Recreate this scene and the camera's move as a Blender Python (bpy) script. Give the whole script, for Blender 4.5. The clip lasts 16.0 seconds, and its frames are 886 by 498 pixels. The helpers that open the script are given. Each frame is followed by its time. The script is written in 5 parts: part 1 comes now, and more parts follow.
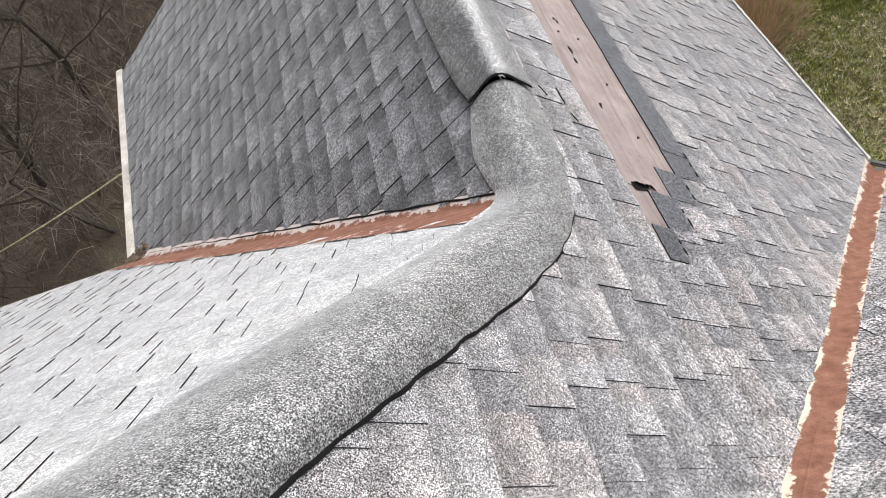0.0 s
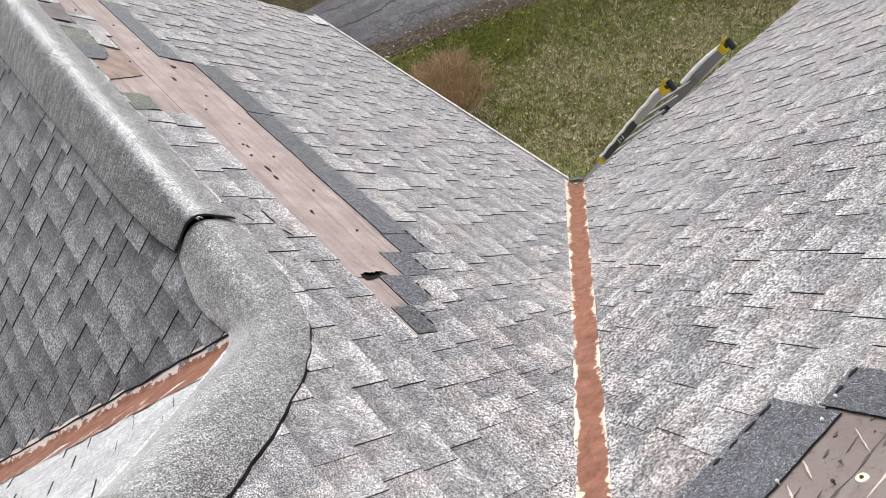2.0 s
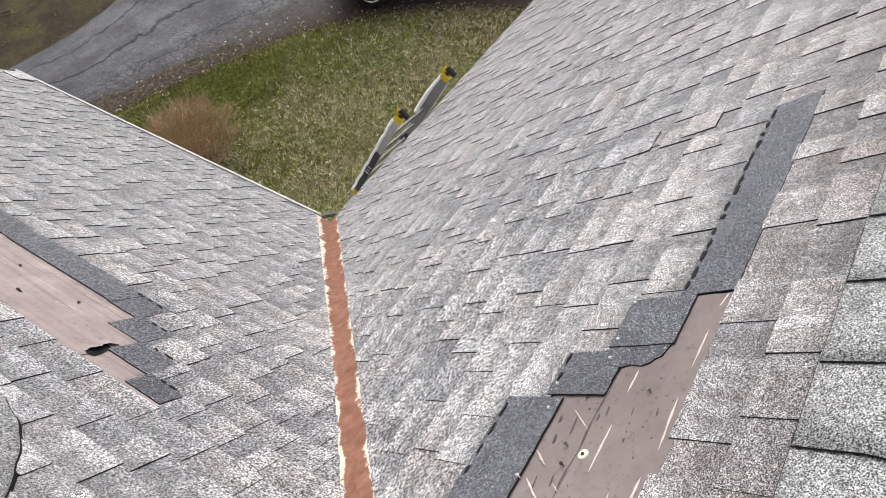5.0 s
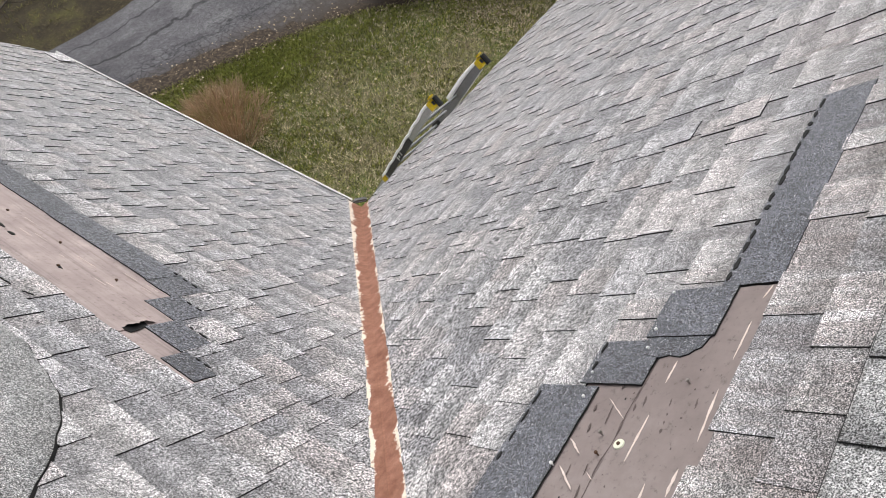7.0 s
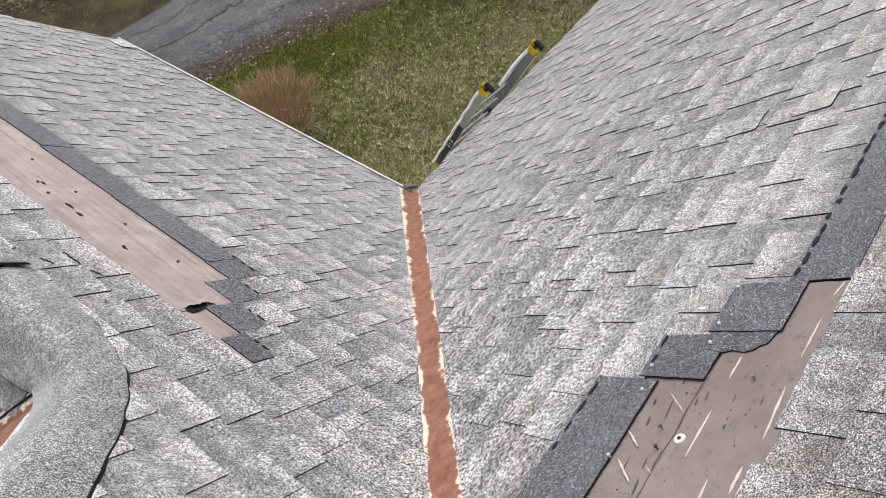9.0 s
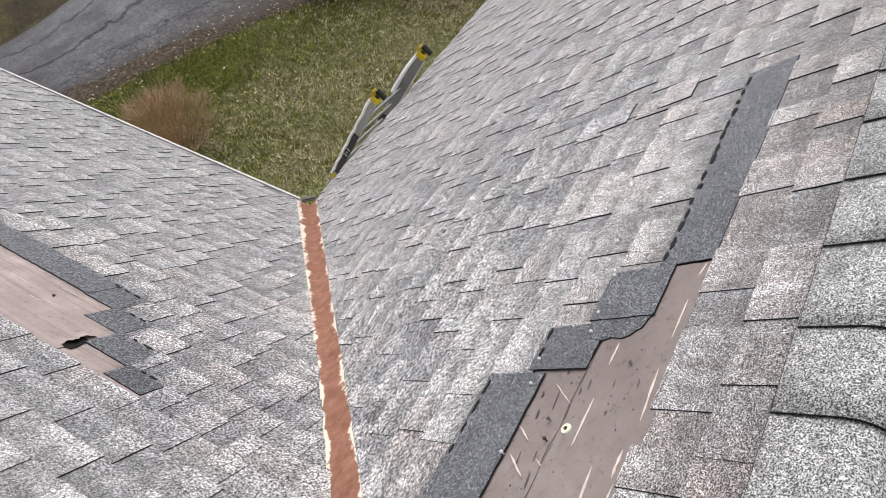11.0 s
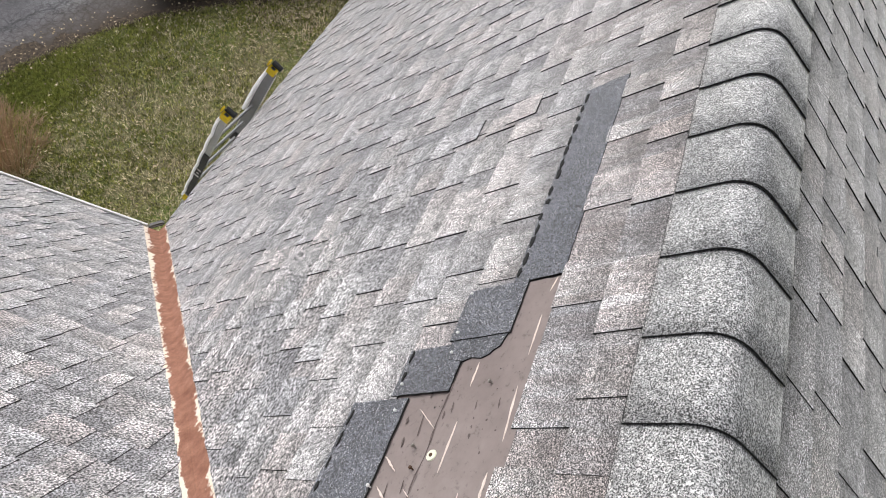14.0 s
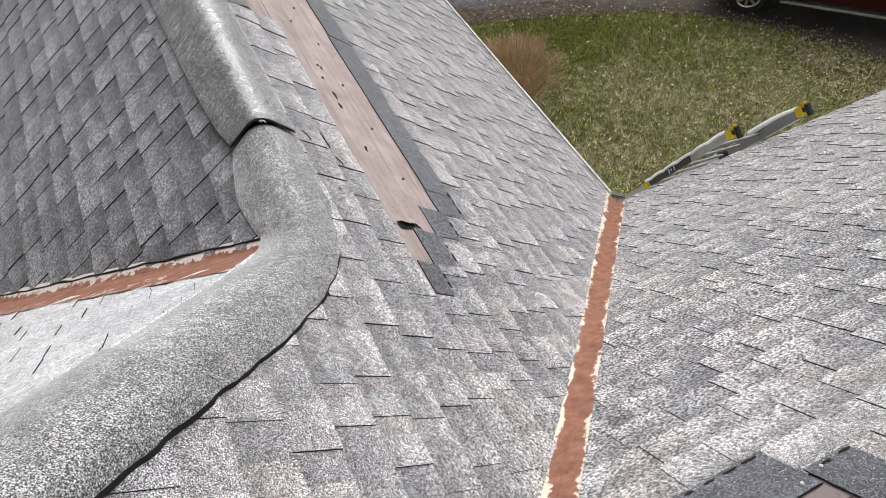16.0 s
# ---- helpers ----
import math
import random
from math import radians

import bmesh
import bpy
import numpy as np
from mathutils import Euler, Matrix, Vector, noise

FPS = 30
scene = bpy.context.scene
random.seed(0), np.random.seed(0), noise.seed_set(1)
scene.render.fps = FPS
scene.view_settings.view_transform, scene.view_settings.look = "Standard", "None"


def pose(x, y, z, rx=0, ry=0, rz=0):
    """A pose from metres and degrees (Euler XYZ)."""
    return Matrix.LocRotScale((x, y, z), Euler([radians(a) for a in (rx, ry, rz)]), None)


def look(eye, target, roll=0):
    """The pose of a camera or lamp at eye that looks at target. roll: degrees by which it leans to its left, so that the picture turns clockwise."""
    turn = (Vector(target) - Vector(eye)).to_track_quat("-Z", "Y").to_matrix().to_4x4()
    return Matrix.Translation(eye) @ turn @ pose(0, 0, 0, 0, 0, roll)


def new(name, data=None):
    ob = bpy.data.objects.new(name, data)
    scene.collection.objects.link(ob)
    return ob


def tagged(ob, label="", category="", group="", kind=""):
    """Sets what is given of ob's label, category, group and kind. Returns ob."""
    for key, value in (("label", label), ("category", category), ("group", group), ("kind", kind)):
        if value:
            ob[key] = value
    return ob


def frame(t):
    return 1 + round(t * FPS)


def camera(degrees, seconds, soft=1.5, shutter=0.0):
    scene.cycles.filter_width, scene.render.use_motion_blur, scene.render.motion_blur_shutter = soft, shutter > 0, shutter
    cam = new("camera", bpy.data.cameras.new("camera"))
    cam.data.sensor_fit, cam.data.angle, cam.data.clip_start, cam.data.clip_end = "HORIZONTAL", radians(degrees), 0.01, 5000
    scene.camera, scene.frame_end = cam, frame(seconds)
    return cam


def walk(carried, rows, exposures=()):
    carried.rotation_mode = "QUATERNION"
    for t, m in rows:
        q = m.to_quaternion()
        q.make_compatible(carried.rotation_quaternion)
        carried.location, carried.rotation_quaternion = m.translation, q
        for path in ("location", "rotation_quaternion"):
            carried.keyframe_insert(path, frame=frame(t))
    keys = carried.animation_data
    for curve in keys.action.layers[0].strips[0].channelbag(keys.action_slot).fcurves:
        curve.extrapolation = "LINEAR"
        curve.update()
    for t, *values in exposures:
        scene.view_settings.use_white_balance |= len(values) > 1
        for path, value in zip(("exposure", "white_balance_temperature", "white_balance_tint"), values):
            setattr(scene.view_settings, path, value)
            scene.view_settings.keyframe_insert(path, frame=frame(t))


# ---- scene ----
FOV = 64.39
ROWS = [
    (0.0, -2.7254, -2.6727, 4.2069, 35.581, 13.477, -13.168),
    (0.5, -2.6324, -2.6942, 4.2029, 36.557, 13.524, -26.644),
    (1.0, -2.5793, -2.6989, 4.2025, 36.784, 13.424, -34.244),
    (1.5, -2.5603, -2.7096, 4.2067, 37.364, 12.668, -37.711),
    (2.0, -2.5422, -2.7164, 4.1925, 37.489, 11.753, -40.022),
    (2.5, -2.5252, -2.7218, 4.1891, 37.842, 10.959, -42.441),
    (3.0, -2.5273, -2.7262, 4.1906, 38.093, 9.397, -45.894),
    (3.5, -2.4851, -2.7573, 4.1663, 38.324, 7.267, -50.426),
    (4.0, -2.446, -2.7953, 4.1484, 38.556, 4.843, -55.091),
    (4.2, -2.4389, -2.8016, 4.1474, 38.599, 3.977, -56.817),
    (6.3, -2.4507, -2.8024, 4.1516, 37.979, 2.549, -58.391),
    (6.5, -2.456, -2.7982, 4.1475, 37.872, 2.825, -57.495),
    (7.0, -2.4551, -2.7819, 4.1353, 37.354, 3.83, -55.649),
    (7.5, -2.4619, -2.7761, 4.1327, 36.871, 4.876, -53.925),
    (8.0, -2.4697, -2.7659, 4.139, 36.61, 5.787, -52.752),
    (8.2, -2.4713, -2.7625, 4.1376, 36.564, 6.103, -52.478),
    (10.3, -2.4779, -2.7456, 4.1501, 36.685, 5.939, -54.512),
    (10.5, -2.477, -2.75, 4.1453, 36.573, 5.283, -55.79),
    (11.0, -2.4239, -2.8126, 4.1291, 36.43, 3.066, -60.342),
    (11.5, -2.3723, -2.8411, 4.1345, 36.795, 0.543, -65.888),
    (12.0, -2.3426, -2.8402, 4.144, 37.465, -1.28, -70.672),
    (12.5, -2.3277, -2.8552, 4.1488, 38.209, -2.368, -73.445),
    (13.0, -2.3284, -2.8687, 4.141, 38.386, -2.9, -73.849),
    (13.5, -2.3387, -2.8416, 4.138, 38.029, -3.354, -72.314),
    (14.0, -2.3669, -2.8189, 4.1184, 37.425, -3.585, -69.414),
    (14.5, -2.3825, -2.8072, 4.1191, 36.59, -3.35, -64.404),
    (15.0, -2.3978, -2.8022, 4.1244, 36.091, -2.424, -56.983),
    (15.2, -2.4338, -2.7927, 4.1402, 35.955, -2.182, -53.198),
    (15.5, -2.4728, -2.7815, 4.141, 36.126, -0.494, -44.64),
    (16.0, -2.6397, -2.7145, 4.2136, 37.166, 2.27, -25.886),
]
cam = camera(FOV, 16.0, soft=0.7)
walk(cam, [(t, pose(x, y, z, rx, ry, rz)) for t, x, y, z, rx, ry, rz in ROWS],
     [(0.0, 0.03), (1.0, 0.09), (3.5, 0.09), (5.0, 0.05), (7.0, -0.05), (11.0, -0.02), (13.0, 0.06), (14.5, 0.04), (16.0, -0.02)])

# ---- world and sun ----
SUN_EL, SUN_AZ = 55.0, 50.0          # degrees; azimuth from +x towards +y
world = bpy.data.worlds.new("overcast_sky")
scene.world = world
world.use_nodes = True
wn = world.node_tree.nodes
sky = wn.new("ShaderNodeTexSky")
sky.sky_type = "NISHITA"
sky.sun_disc = False
sky.sun_elevation = radians(SUN_EL)
sky.sun_rotation = radians(90 - SUN_AZ)
sky.air_density, sky.dust_density, sky.ozone_density = 1.0, 6.0, 1.0
hs = wn.new("ShaderNodeHueSaturation")
hs.inputs["Saturation"].default_value = 0.30
world.node_tree.links.new(sky.outputs[0], hs.inputs["Color"])
world.node_tree.links.new(hs.outputs[0], wn["Background"].inputs[0])
wn["Background"].inputs[1].default_value = 0.113
sun_dir = Vector((math.cos(radians(SUN_EL)) * math.cos(radians(SUN_AZ)), math.cos(radians(SUN_EL)) * math.sin(radians(SUN_AZ)), math.sin(radians(SUN_EL))))
sun = new("sun", bpy.data.lights.new("sun", "SUN"))
sun.data.energy, sun.data.angle, sun.data.color = 2.05, radians(75), (0.965, 0.982, 1.0)
sun.matrix_world = look(tuple(sun_dir * 30), (0, 0, 0))

# ---- materials ----
class Mat:
    """A small builder for node materials."""
    def __init__(self, name, rough=0.8, metal=0.0):
        self.m = bpy.data.materials.new(name)
        self.m.use_nodes = True
        self.t = self.m.node_tree
        self.b = self.t.nodes["Principled BSDF"]
        self.b.inputs["Roughness"].default_value = rough
        self.b.inputs["Metallic"].default_value = metal
        self.b.inputs["Specular IOR Level"].default_value = 0.3

    def n(self, kind, **kw):
        node = self.t.nodes.new(kind)
        for k, v in kw.items():
            node.inputs[k].default_value = v
        return node

    def link(self, a, b):
        self.t.links.new(a, b)

    def pos(self):
        return self.n("ShaderNodeNewGeometry").outputs["Position"]

    def noise(self, scale, detail=2.0, rough=0.5, vec=None):
        nd = self.n("ShaderNodeTexNoise", Scale=scale, Detail=detail, Roughness=rough)
        self.link(vec or self.pos(), nd.inputs["Vector"])
        return nd.outputs["Fac"]

    def ramp(self, fac, stops):
        r = self.n("ShaderNodeValToRGB")
        el = r.color_ramp.elements
        while len(el) < len(stops):
            el.new(0.5)
        for e, (p, c) in zip(el, stops):
            e.position, e.color = p, (c, c, c, 1) if isinstance(c, (int, float)) else (*c, 1)
        self.link(fac, r.inputs["Fac"])
        return r.outputs["Color"]

    def mix(self, a, b, fac, mode="MIX"):
        x = self.t.nodes.new("ShaderNodeMix")
        x.data_type, x.blend_type = "RGBA", mode
        for sock, v in ((x.inputs[0], fac), (x.inputs[6], a), (x.inputs[7], b)):
            if isinstance(v, (int, float)):
                sock.default_value = v
            elif isinstance(v, tuple):
                sock.default_value = (*v, 1)
            else:
                self.link(v, sock)
        return x.outputs[2]

    def math(self, op, a, b=0.0):
        x = self.t.nodes.new("ShaderNodeMath")
        x.operation = op
        for sock, v in zip(x.inputs, (a, b)):
            if isinstance(v, (int, float)):
                sock.default_value = v
            else:
                self.link(v, sock)
        return x.outputs[0]

    def rand(self):
        """One number a piece, for pieces of their own and for joined ones."""
        a = self.math("MULTIPLY", self.n("ShaderNodeObjectInfo").outputs["Random"], 7.31)
        g = self.math("MULTIPLY", self.n("ShaderNodeNewGeometry").outputs["Random Per Island"], 3.17)
        return self.math("FRACT", self.math("ADD", a, g))

    def bump(self, height, strength, dist):
        b = self.n("ShaderNodeBump", Strength=strength, Distance=dist)
        self.link(height, b.inputs["Height"])
        self.link(b.outputs[0], self.b.inputs["Normal"])

    def color(self, c):
        if isinstance(c, tuple):
            self.b.inputs["Base Color"].default_value = (*c, 1)
        else:
            self.link(c, self.b.inputs["Base Color"])
        return self.m


def granules(name, dark, light, tones, spread=1.0, fine=640.0, band=0.0, pale_side=None, clump=0.85, crest_light=False, sheen=1.0, near=330.0, streaked=0.0, specks=0.0):
    """Mineral granules on asphalt: salt and pepper, a tone for each tab, a darker printed band at the tab's head, stains.
    A tab's u and v run across it and up it."""
    m = Mat(name, 0.66)
    m.b.inputs["Specular IOR Level"].default_value = 0.6
    hgt = m.n("ShaderNodeSeparateXYZ")              # grain set coarser lower down the slopes, farther from the camera
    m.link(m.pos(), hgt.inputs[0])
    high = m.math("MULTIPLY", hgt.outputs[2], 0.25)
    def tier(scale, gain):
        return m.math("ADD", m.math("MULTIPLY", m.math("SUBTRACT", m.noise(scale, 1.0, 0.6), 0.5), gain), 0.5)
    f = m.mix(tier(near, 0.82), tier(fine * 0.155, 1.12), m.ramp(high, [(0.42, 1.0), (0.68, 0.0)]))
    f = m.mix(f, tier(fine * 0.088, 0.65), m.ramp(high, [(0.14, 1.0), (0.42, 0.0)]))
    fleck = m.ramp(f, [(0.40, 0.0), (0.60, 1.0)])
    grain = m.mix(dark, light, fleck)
    if pale_side:                                      # paler granules towards one side
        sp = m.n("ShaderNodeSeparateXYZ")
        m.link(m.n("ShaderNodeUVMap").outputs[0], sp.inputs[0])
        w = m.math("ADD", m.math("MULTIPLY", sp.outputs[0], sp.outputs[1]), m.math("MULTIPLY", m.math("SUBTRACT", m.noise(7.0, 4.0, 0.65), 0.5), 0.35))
        grain = m.mix(grain, m.mix(pale_side[0], pale_side[1], fleck), m.ramp(w, [(0.46, 0.0), (0.92, 1.0)]))
    if crest_light:                                       # bend painted pale by wear and sky light; far flank painted shaded and streaked
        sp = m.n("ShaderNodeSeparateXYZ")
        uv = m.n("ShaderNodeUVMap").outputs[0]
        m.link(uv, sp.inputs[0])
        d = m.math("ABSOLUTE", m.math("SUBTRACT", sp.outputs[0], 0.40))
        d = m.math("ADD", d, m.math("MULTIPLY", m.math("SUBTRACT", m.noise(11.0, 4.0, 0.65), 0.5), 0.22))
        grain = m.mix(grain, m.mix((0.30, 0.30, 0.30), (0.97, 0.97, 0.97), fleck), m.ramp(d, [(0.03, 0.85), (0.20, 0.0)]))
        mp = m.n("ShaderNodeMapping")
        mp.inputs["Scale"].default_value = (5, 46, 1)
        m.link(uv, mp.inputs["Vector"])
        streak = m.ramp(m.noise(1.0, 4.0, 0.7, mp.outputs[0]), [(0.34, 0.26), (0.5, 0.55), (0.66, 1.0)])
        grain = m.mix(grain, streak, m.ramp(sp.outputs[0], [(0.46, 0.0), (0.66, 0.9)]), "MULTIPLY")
    grain = m.mix(grain, m.ramp(m.noise(near * 1.25, 0.0), [(0.36, 0.45), (0.5, 0.98), (0.64, 1.4)]), clump, "MULTIPLY")
    r = m.rand()
    c = m.mix(grain, m.ramp(r, tones), spread, "MULTIPLY")
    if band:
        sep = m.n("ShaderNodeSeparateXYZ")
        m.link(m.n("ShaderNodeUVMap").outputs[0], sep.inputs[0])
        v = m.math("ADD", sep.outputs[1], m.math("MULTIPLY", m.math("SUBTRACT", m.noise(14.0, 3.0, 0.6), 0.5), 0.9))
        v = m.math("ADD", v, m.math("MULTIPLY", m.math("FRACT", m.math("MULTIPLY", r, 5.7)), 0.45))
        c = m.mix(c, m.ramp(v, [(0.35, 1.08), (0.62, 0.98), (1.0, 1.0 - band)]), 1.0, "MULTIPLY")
    patch = m.ramp(m.noise(9.0, 3.0, 0.6), [(0.3, 0.76), (0.7, 1.20)])
    c = m.mix(c, patch, 0.8, "MULTIPLY")
    c = m.mix(c, m.ramp(m.noise(27.0, 2.0, 0.6), [(0.32, 0.78), (0.68, 1.20)]), 0.8, "MULTIPLY")
    c = m.mix(c, m.ramp(m.noise(95.0, 2.0, 0.75), [(0.36, 0.62), (0.5, 1.0), (0.64, 1.36)]), 0.9, "MULTIPLY")
    stain = m.ramp(m.noise(1.3, 4.0, 0.6), [(0.35, (0.88, 0.88, 0.90)), (0.65, (1.08, 1.06, 1.05))])
    c = m.mix(c, stain, 0.8, "MULTIPLY")
    if streaked:                                    # brown streaks washed down from the ridge caps
        mp = m.n("ShaderNodeMapping")
        mp.inputs["Scale"].default_value = (30, 2.5, 2.5)
        m.link(m.pos(), mp.inputs["Vector"])
        run = m.math("ADD", m.noise(1.0, 4.0, 0.65, mp.outputs[0]), m.math("MULTIPLY", m.math("SUBTRACT", high, 0.70), 2.2))
        c = m.mix(c, (0.56, 0.49, 0.46), m.math("MULTIPLY", m.ramp(run, [(0.40, 0.0), (0.62, 1.0)]), streaked), "MULTIPLY")
    if specks:                                      # single pale grains among the dark ones
        c = m.mix(c, (0.62, 0.62, 0.64), m.math("MULTIPLY", m.ramp(m.noise(230.0, 1.0, 0.6), [(0.61, 0.0), (0.67, 1.0)]), specks))
    m.bump(f, 0.45, 0.0018)
    m.b.inputs["Sheen Weight"].default_value = sheen
    m.b.inputs["Sheen Roughness"].default_value = 0.35
    m.link(m.mix(c, (1.0, 1.0, 1.0), 0.4), m.b.inputs["Sheen Tint"])
    return m.color(c)


TONES = [(0.0, (0.80, 0.80, 0.82)), (0.3, (0.93, 0.93, 0.94)), (0.55, (1.02, 1.02, 1.02)), (0.72, (1.06, 1.03, 1.015)), (0.86, (1.0, 0.945, 0.925)), (1.0, (1.2, 1.2, 1.21))]
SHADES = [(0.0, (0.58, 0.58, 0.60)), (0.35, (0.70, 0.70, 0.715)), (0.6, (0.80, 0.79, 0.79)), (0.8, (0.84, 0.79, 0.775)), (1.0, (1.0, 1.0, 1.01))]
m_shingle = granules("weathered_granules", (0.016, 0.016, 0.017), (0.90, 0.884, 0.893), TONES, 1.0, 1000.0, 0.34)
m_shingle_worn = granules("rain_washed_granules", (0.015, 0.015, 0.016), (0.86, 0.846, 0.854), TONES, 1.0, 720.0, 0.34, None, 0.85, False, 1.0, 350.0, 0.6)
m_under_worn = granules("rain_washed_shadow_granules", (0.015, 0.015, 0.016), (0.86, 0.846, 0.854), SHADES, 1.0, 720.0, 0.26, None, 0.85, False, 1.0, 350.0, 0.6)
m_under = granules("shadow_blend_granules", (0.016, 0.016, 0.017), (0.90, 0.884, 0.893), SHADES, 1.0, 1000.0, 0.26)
# grey granules darkened for the shade on slopes turned from the sun
m_wing = granules("shade_grey_granules", (0.085, 0.085, 0.089), (0.335, 0.335, 0.35), [(0.0, 0.66), (0.5, 0.98), (1.0, 1.30)], 1.0, 700.0, 0.40, None, 0.6, False, 0.9)
m_pale = granules("bleached_granules", (0.46, 0.46, 0.47), (0.97, 0.97, 0.97), [(0.0, 0.94), (1.0, 1.04)])
m_cap = granules("cap_granules", (0.05, 0.05, 0.05), (0.62, 0.62, 0.62), [(0.0, 0.92), (1.0, 1.06)], 1.0, 860.0, 0.0, None, 0.3, False, 1.0, 320.0)
# grey hip granules, paler towards u = 1
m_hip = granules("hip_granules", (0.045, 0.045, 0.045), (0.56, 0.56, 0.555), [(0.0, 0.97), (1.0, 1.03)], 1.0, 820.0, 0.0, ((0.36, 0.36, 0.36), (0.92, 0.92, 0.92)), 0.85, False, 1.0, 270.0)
# sky light on the bend and flank shade are in this colour
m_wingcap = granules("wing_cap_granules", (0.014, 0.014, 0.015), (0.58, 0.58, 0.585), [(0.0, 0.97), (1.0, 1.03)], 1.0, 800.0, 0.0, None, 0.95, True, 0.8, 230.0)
m_fresh = granules("unweathered_granules", (0.010, 0.011, 0.015), (0.165, 0.172, 0.20), [(0.0, 0.78), (1.0, 1.2)], specks=0.75)


def edge_material():
    m = Mat("asphalt_edge", 0.85)
    return m.color(m.mix((0.012, 0.012, 0.013), (0.035, 0.034, 0.033), m.noise(160, 2)))


m_edge = edge_material()


def felt_material(name="underlayment_felt", k=1.0):
    m = Mat(name, 0.75)
    a = m.ramp(m.noise(5.0, 5.0, 0.65), [(0.3, (0.215 * k, 0.174 * k, 0.165 * k)), (0.55, (0.275 * k, 0.227 * k, 0.215 * k)), (0.75, (0.34 * k, 0.286 * k, 0.272 * k))])
    spots = m.ramp(m.noise(60.0, 3.0, 0.7), [(0.30, 0.62), (0.42, 1.0), (0.8, 1.06)])
    c = m.mix(a, spots, 0.8, "MULTIPLY")
    if k > 1:
        mp = m.n("ShaderNodeMapping")
        mp.inputs["Scale"].default_value = (34, 1.1, 34)
        m.link(m.pos(), mp.inputs["Vector"])
        c = m.mix(c, m.ramp(m.noise(1.0, 4.0, 0.65, mp.outputs[0]), [(0.30, (0.62, 0.60, 0.60)), (0.45, (0.95, 0.94, 0.94)), (0.7, (1.14, 1.13, 1.13))]), 0.8, "MULTIPLY")
    m.bump(m.noise(22.0, 4.0, 0.6), 0.35, 0.006)
    return m.color(c)


m_felt = felt_material("underlayment_felt", 0.9)
# the same felt mixed paler, for the east slope
m_felt_pale = felt_material("pale_felt", 1.54)


def rust_material(name, upper, lower, pale, off=0.0, rag=1.3, patchy=0.55):
    """Rusted sheet with the old coat left in flakes along its edges; u runs across, v along it."""
    m = Mat(name, 0.7, 0.1)
    uv = m.n("ShaderNodeUVMap").outputs[0]
    sep = m.n("ShaderNodeSeparateXYZ")
    m.link(uv, sep.inputs[0])
    rust = m.ramp(m.noise(18.0, 5.0, 0.65), [(0.3, (0.20, 0.085, 0.052)), (0.5, (0.30, 0.138, 0.092)), (0.7, (0.40, 0.20, 0.14))])
    fleck = m.ramp(m.noise(240.0, 2.0), [(0.35, 0.75), (0.6, 1.08)])
    rust = m.mix(rust, fleck, 0.7, "MULTIPLY")
    edge = m.math("MAXIMUM", m.math("MULTIPLY", m.math("SUBTRACT", off, sep.outputs[0]), upper), m.math("MULTIPLY", sep.outputs[0], lower))
    flake = m.math("ADD", edge, m.math("MULTIPLY", m.math("SUBTRACT", m.noise(42.0 / rag * 1.3, 5.0, 0.75), 0.5), rag))
    flake = m.math("ADD", flake, m.math("MULTIPLY", m.math("SUBTRACT", m.noise(3.0 if patchy < 0.8 else 7.0, 2.0), 0.5), patchy * rag))
    mask = m.ramp(flake, [(0.76, 0.0), (0.80, 1.0)])
    cream = m.mix(*pale, m.noise(40, 3))
    m.bump(mask, 0.4, 0.002)
    return m.color(m.mix(rust, cream, mask))


m_rust = rust_material("rusted_sheet", 1.42, 1.22, ((0.78, 0.62, 0.46), (0.86, 0.80, 0.73)), patchy=1.0)
m_rust_peel = rust_material("peeling_rusted_sheet", 1.10, 0.68, ((0.60, 0.46, 0.40), (0.84, 0.80, 0.77)), 0.40, 2.6)


def plain(name, rgb, rough=0.6, metal=0.0, var=0.15, scale=12.0):
    m = Mat(name, rough, metal)
    k = m.ramp(m.noise(scale, 4.0, 0.6), [(0.25, 1.0 - var), (0.75, 1.0 + var)])
    k2 = m.ramp(m.noise(scale * 14, 2.0), [(0.3, 1.0 - var * 0.6), (0.7, 1.0 + var * 0.6)])
    return m.color(m.mix(m.mix(rgb, k, 1.0, "MULTIPLY"), k2, 1.0, "MULTIPLY"))


m_white = plain("white_painted_metal", (0.72, 0.71, 0.68), 0.45, 0.0, 0.12)
m_siding = plain("siding_paint", (0.62, 0.61, 0.58), 0.6)
m_wood = plain("weathered_trim_wood", (0.50, 0.47, 0.42), 0.8, 0.0, 0.3)
m_tar = plain("roof_cement", (0.010, 0.010, 0.011), 0.45, 0.0, 0.3, 60)
m_nail = plain("nail_steel", (0.35, 0.33, 0.31), 0.35, 0.9)
m_galv = plain("galvanised_nail", (0.80, 0.80, 0.79), 0.4, 0.2, 0.1)
# brown of the felt's grime and of the painted lap shadow
m_grime_shade = plain("brown_grime_shade", (0.125, 0.098, 0.092), 0.9, 0.0, 0.35, 60)
m_rustnail = plain("rusty_nail", (0.10, 0.055, 0.035), 0.7, 0.3)
m_yel = plain("yellow_plastic", (0.72, 0.52, 0.015), 0.4, 0.0, 0.08)
m_disc = plain("cap_nail_plastic", (0.78, 0.78, 0.62), 0.4, 0.0, 0.06)
m_blackp = plain("black_rubber", (0.022, 0.022, 0.022), 0.6, 0.0, 0.2)
m_alu = plain("brushed_aluminium", (0.52, 0.52, 0.53), 0.42, 0.75, 0.12)
m_fib = plain("grey_rail", (0.48, 0.48, 0.47), 0.5, 0.1, 0.12)
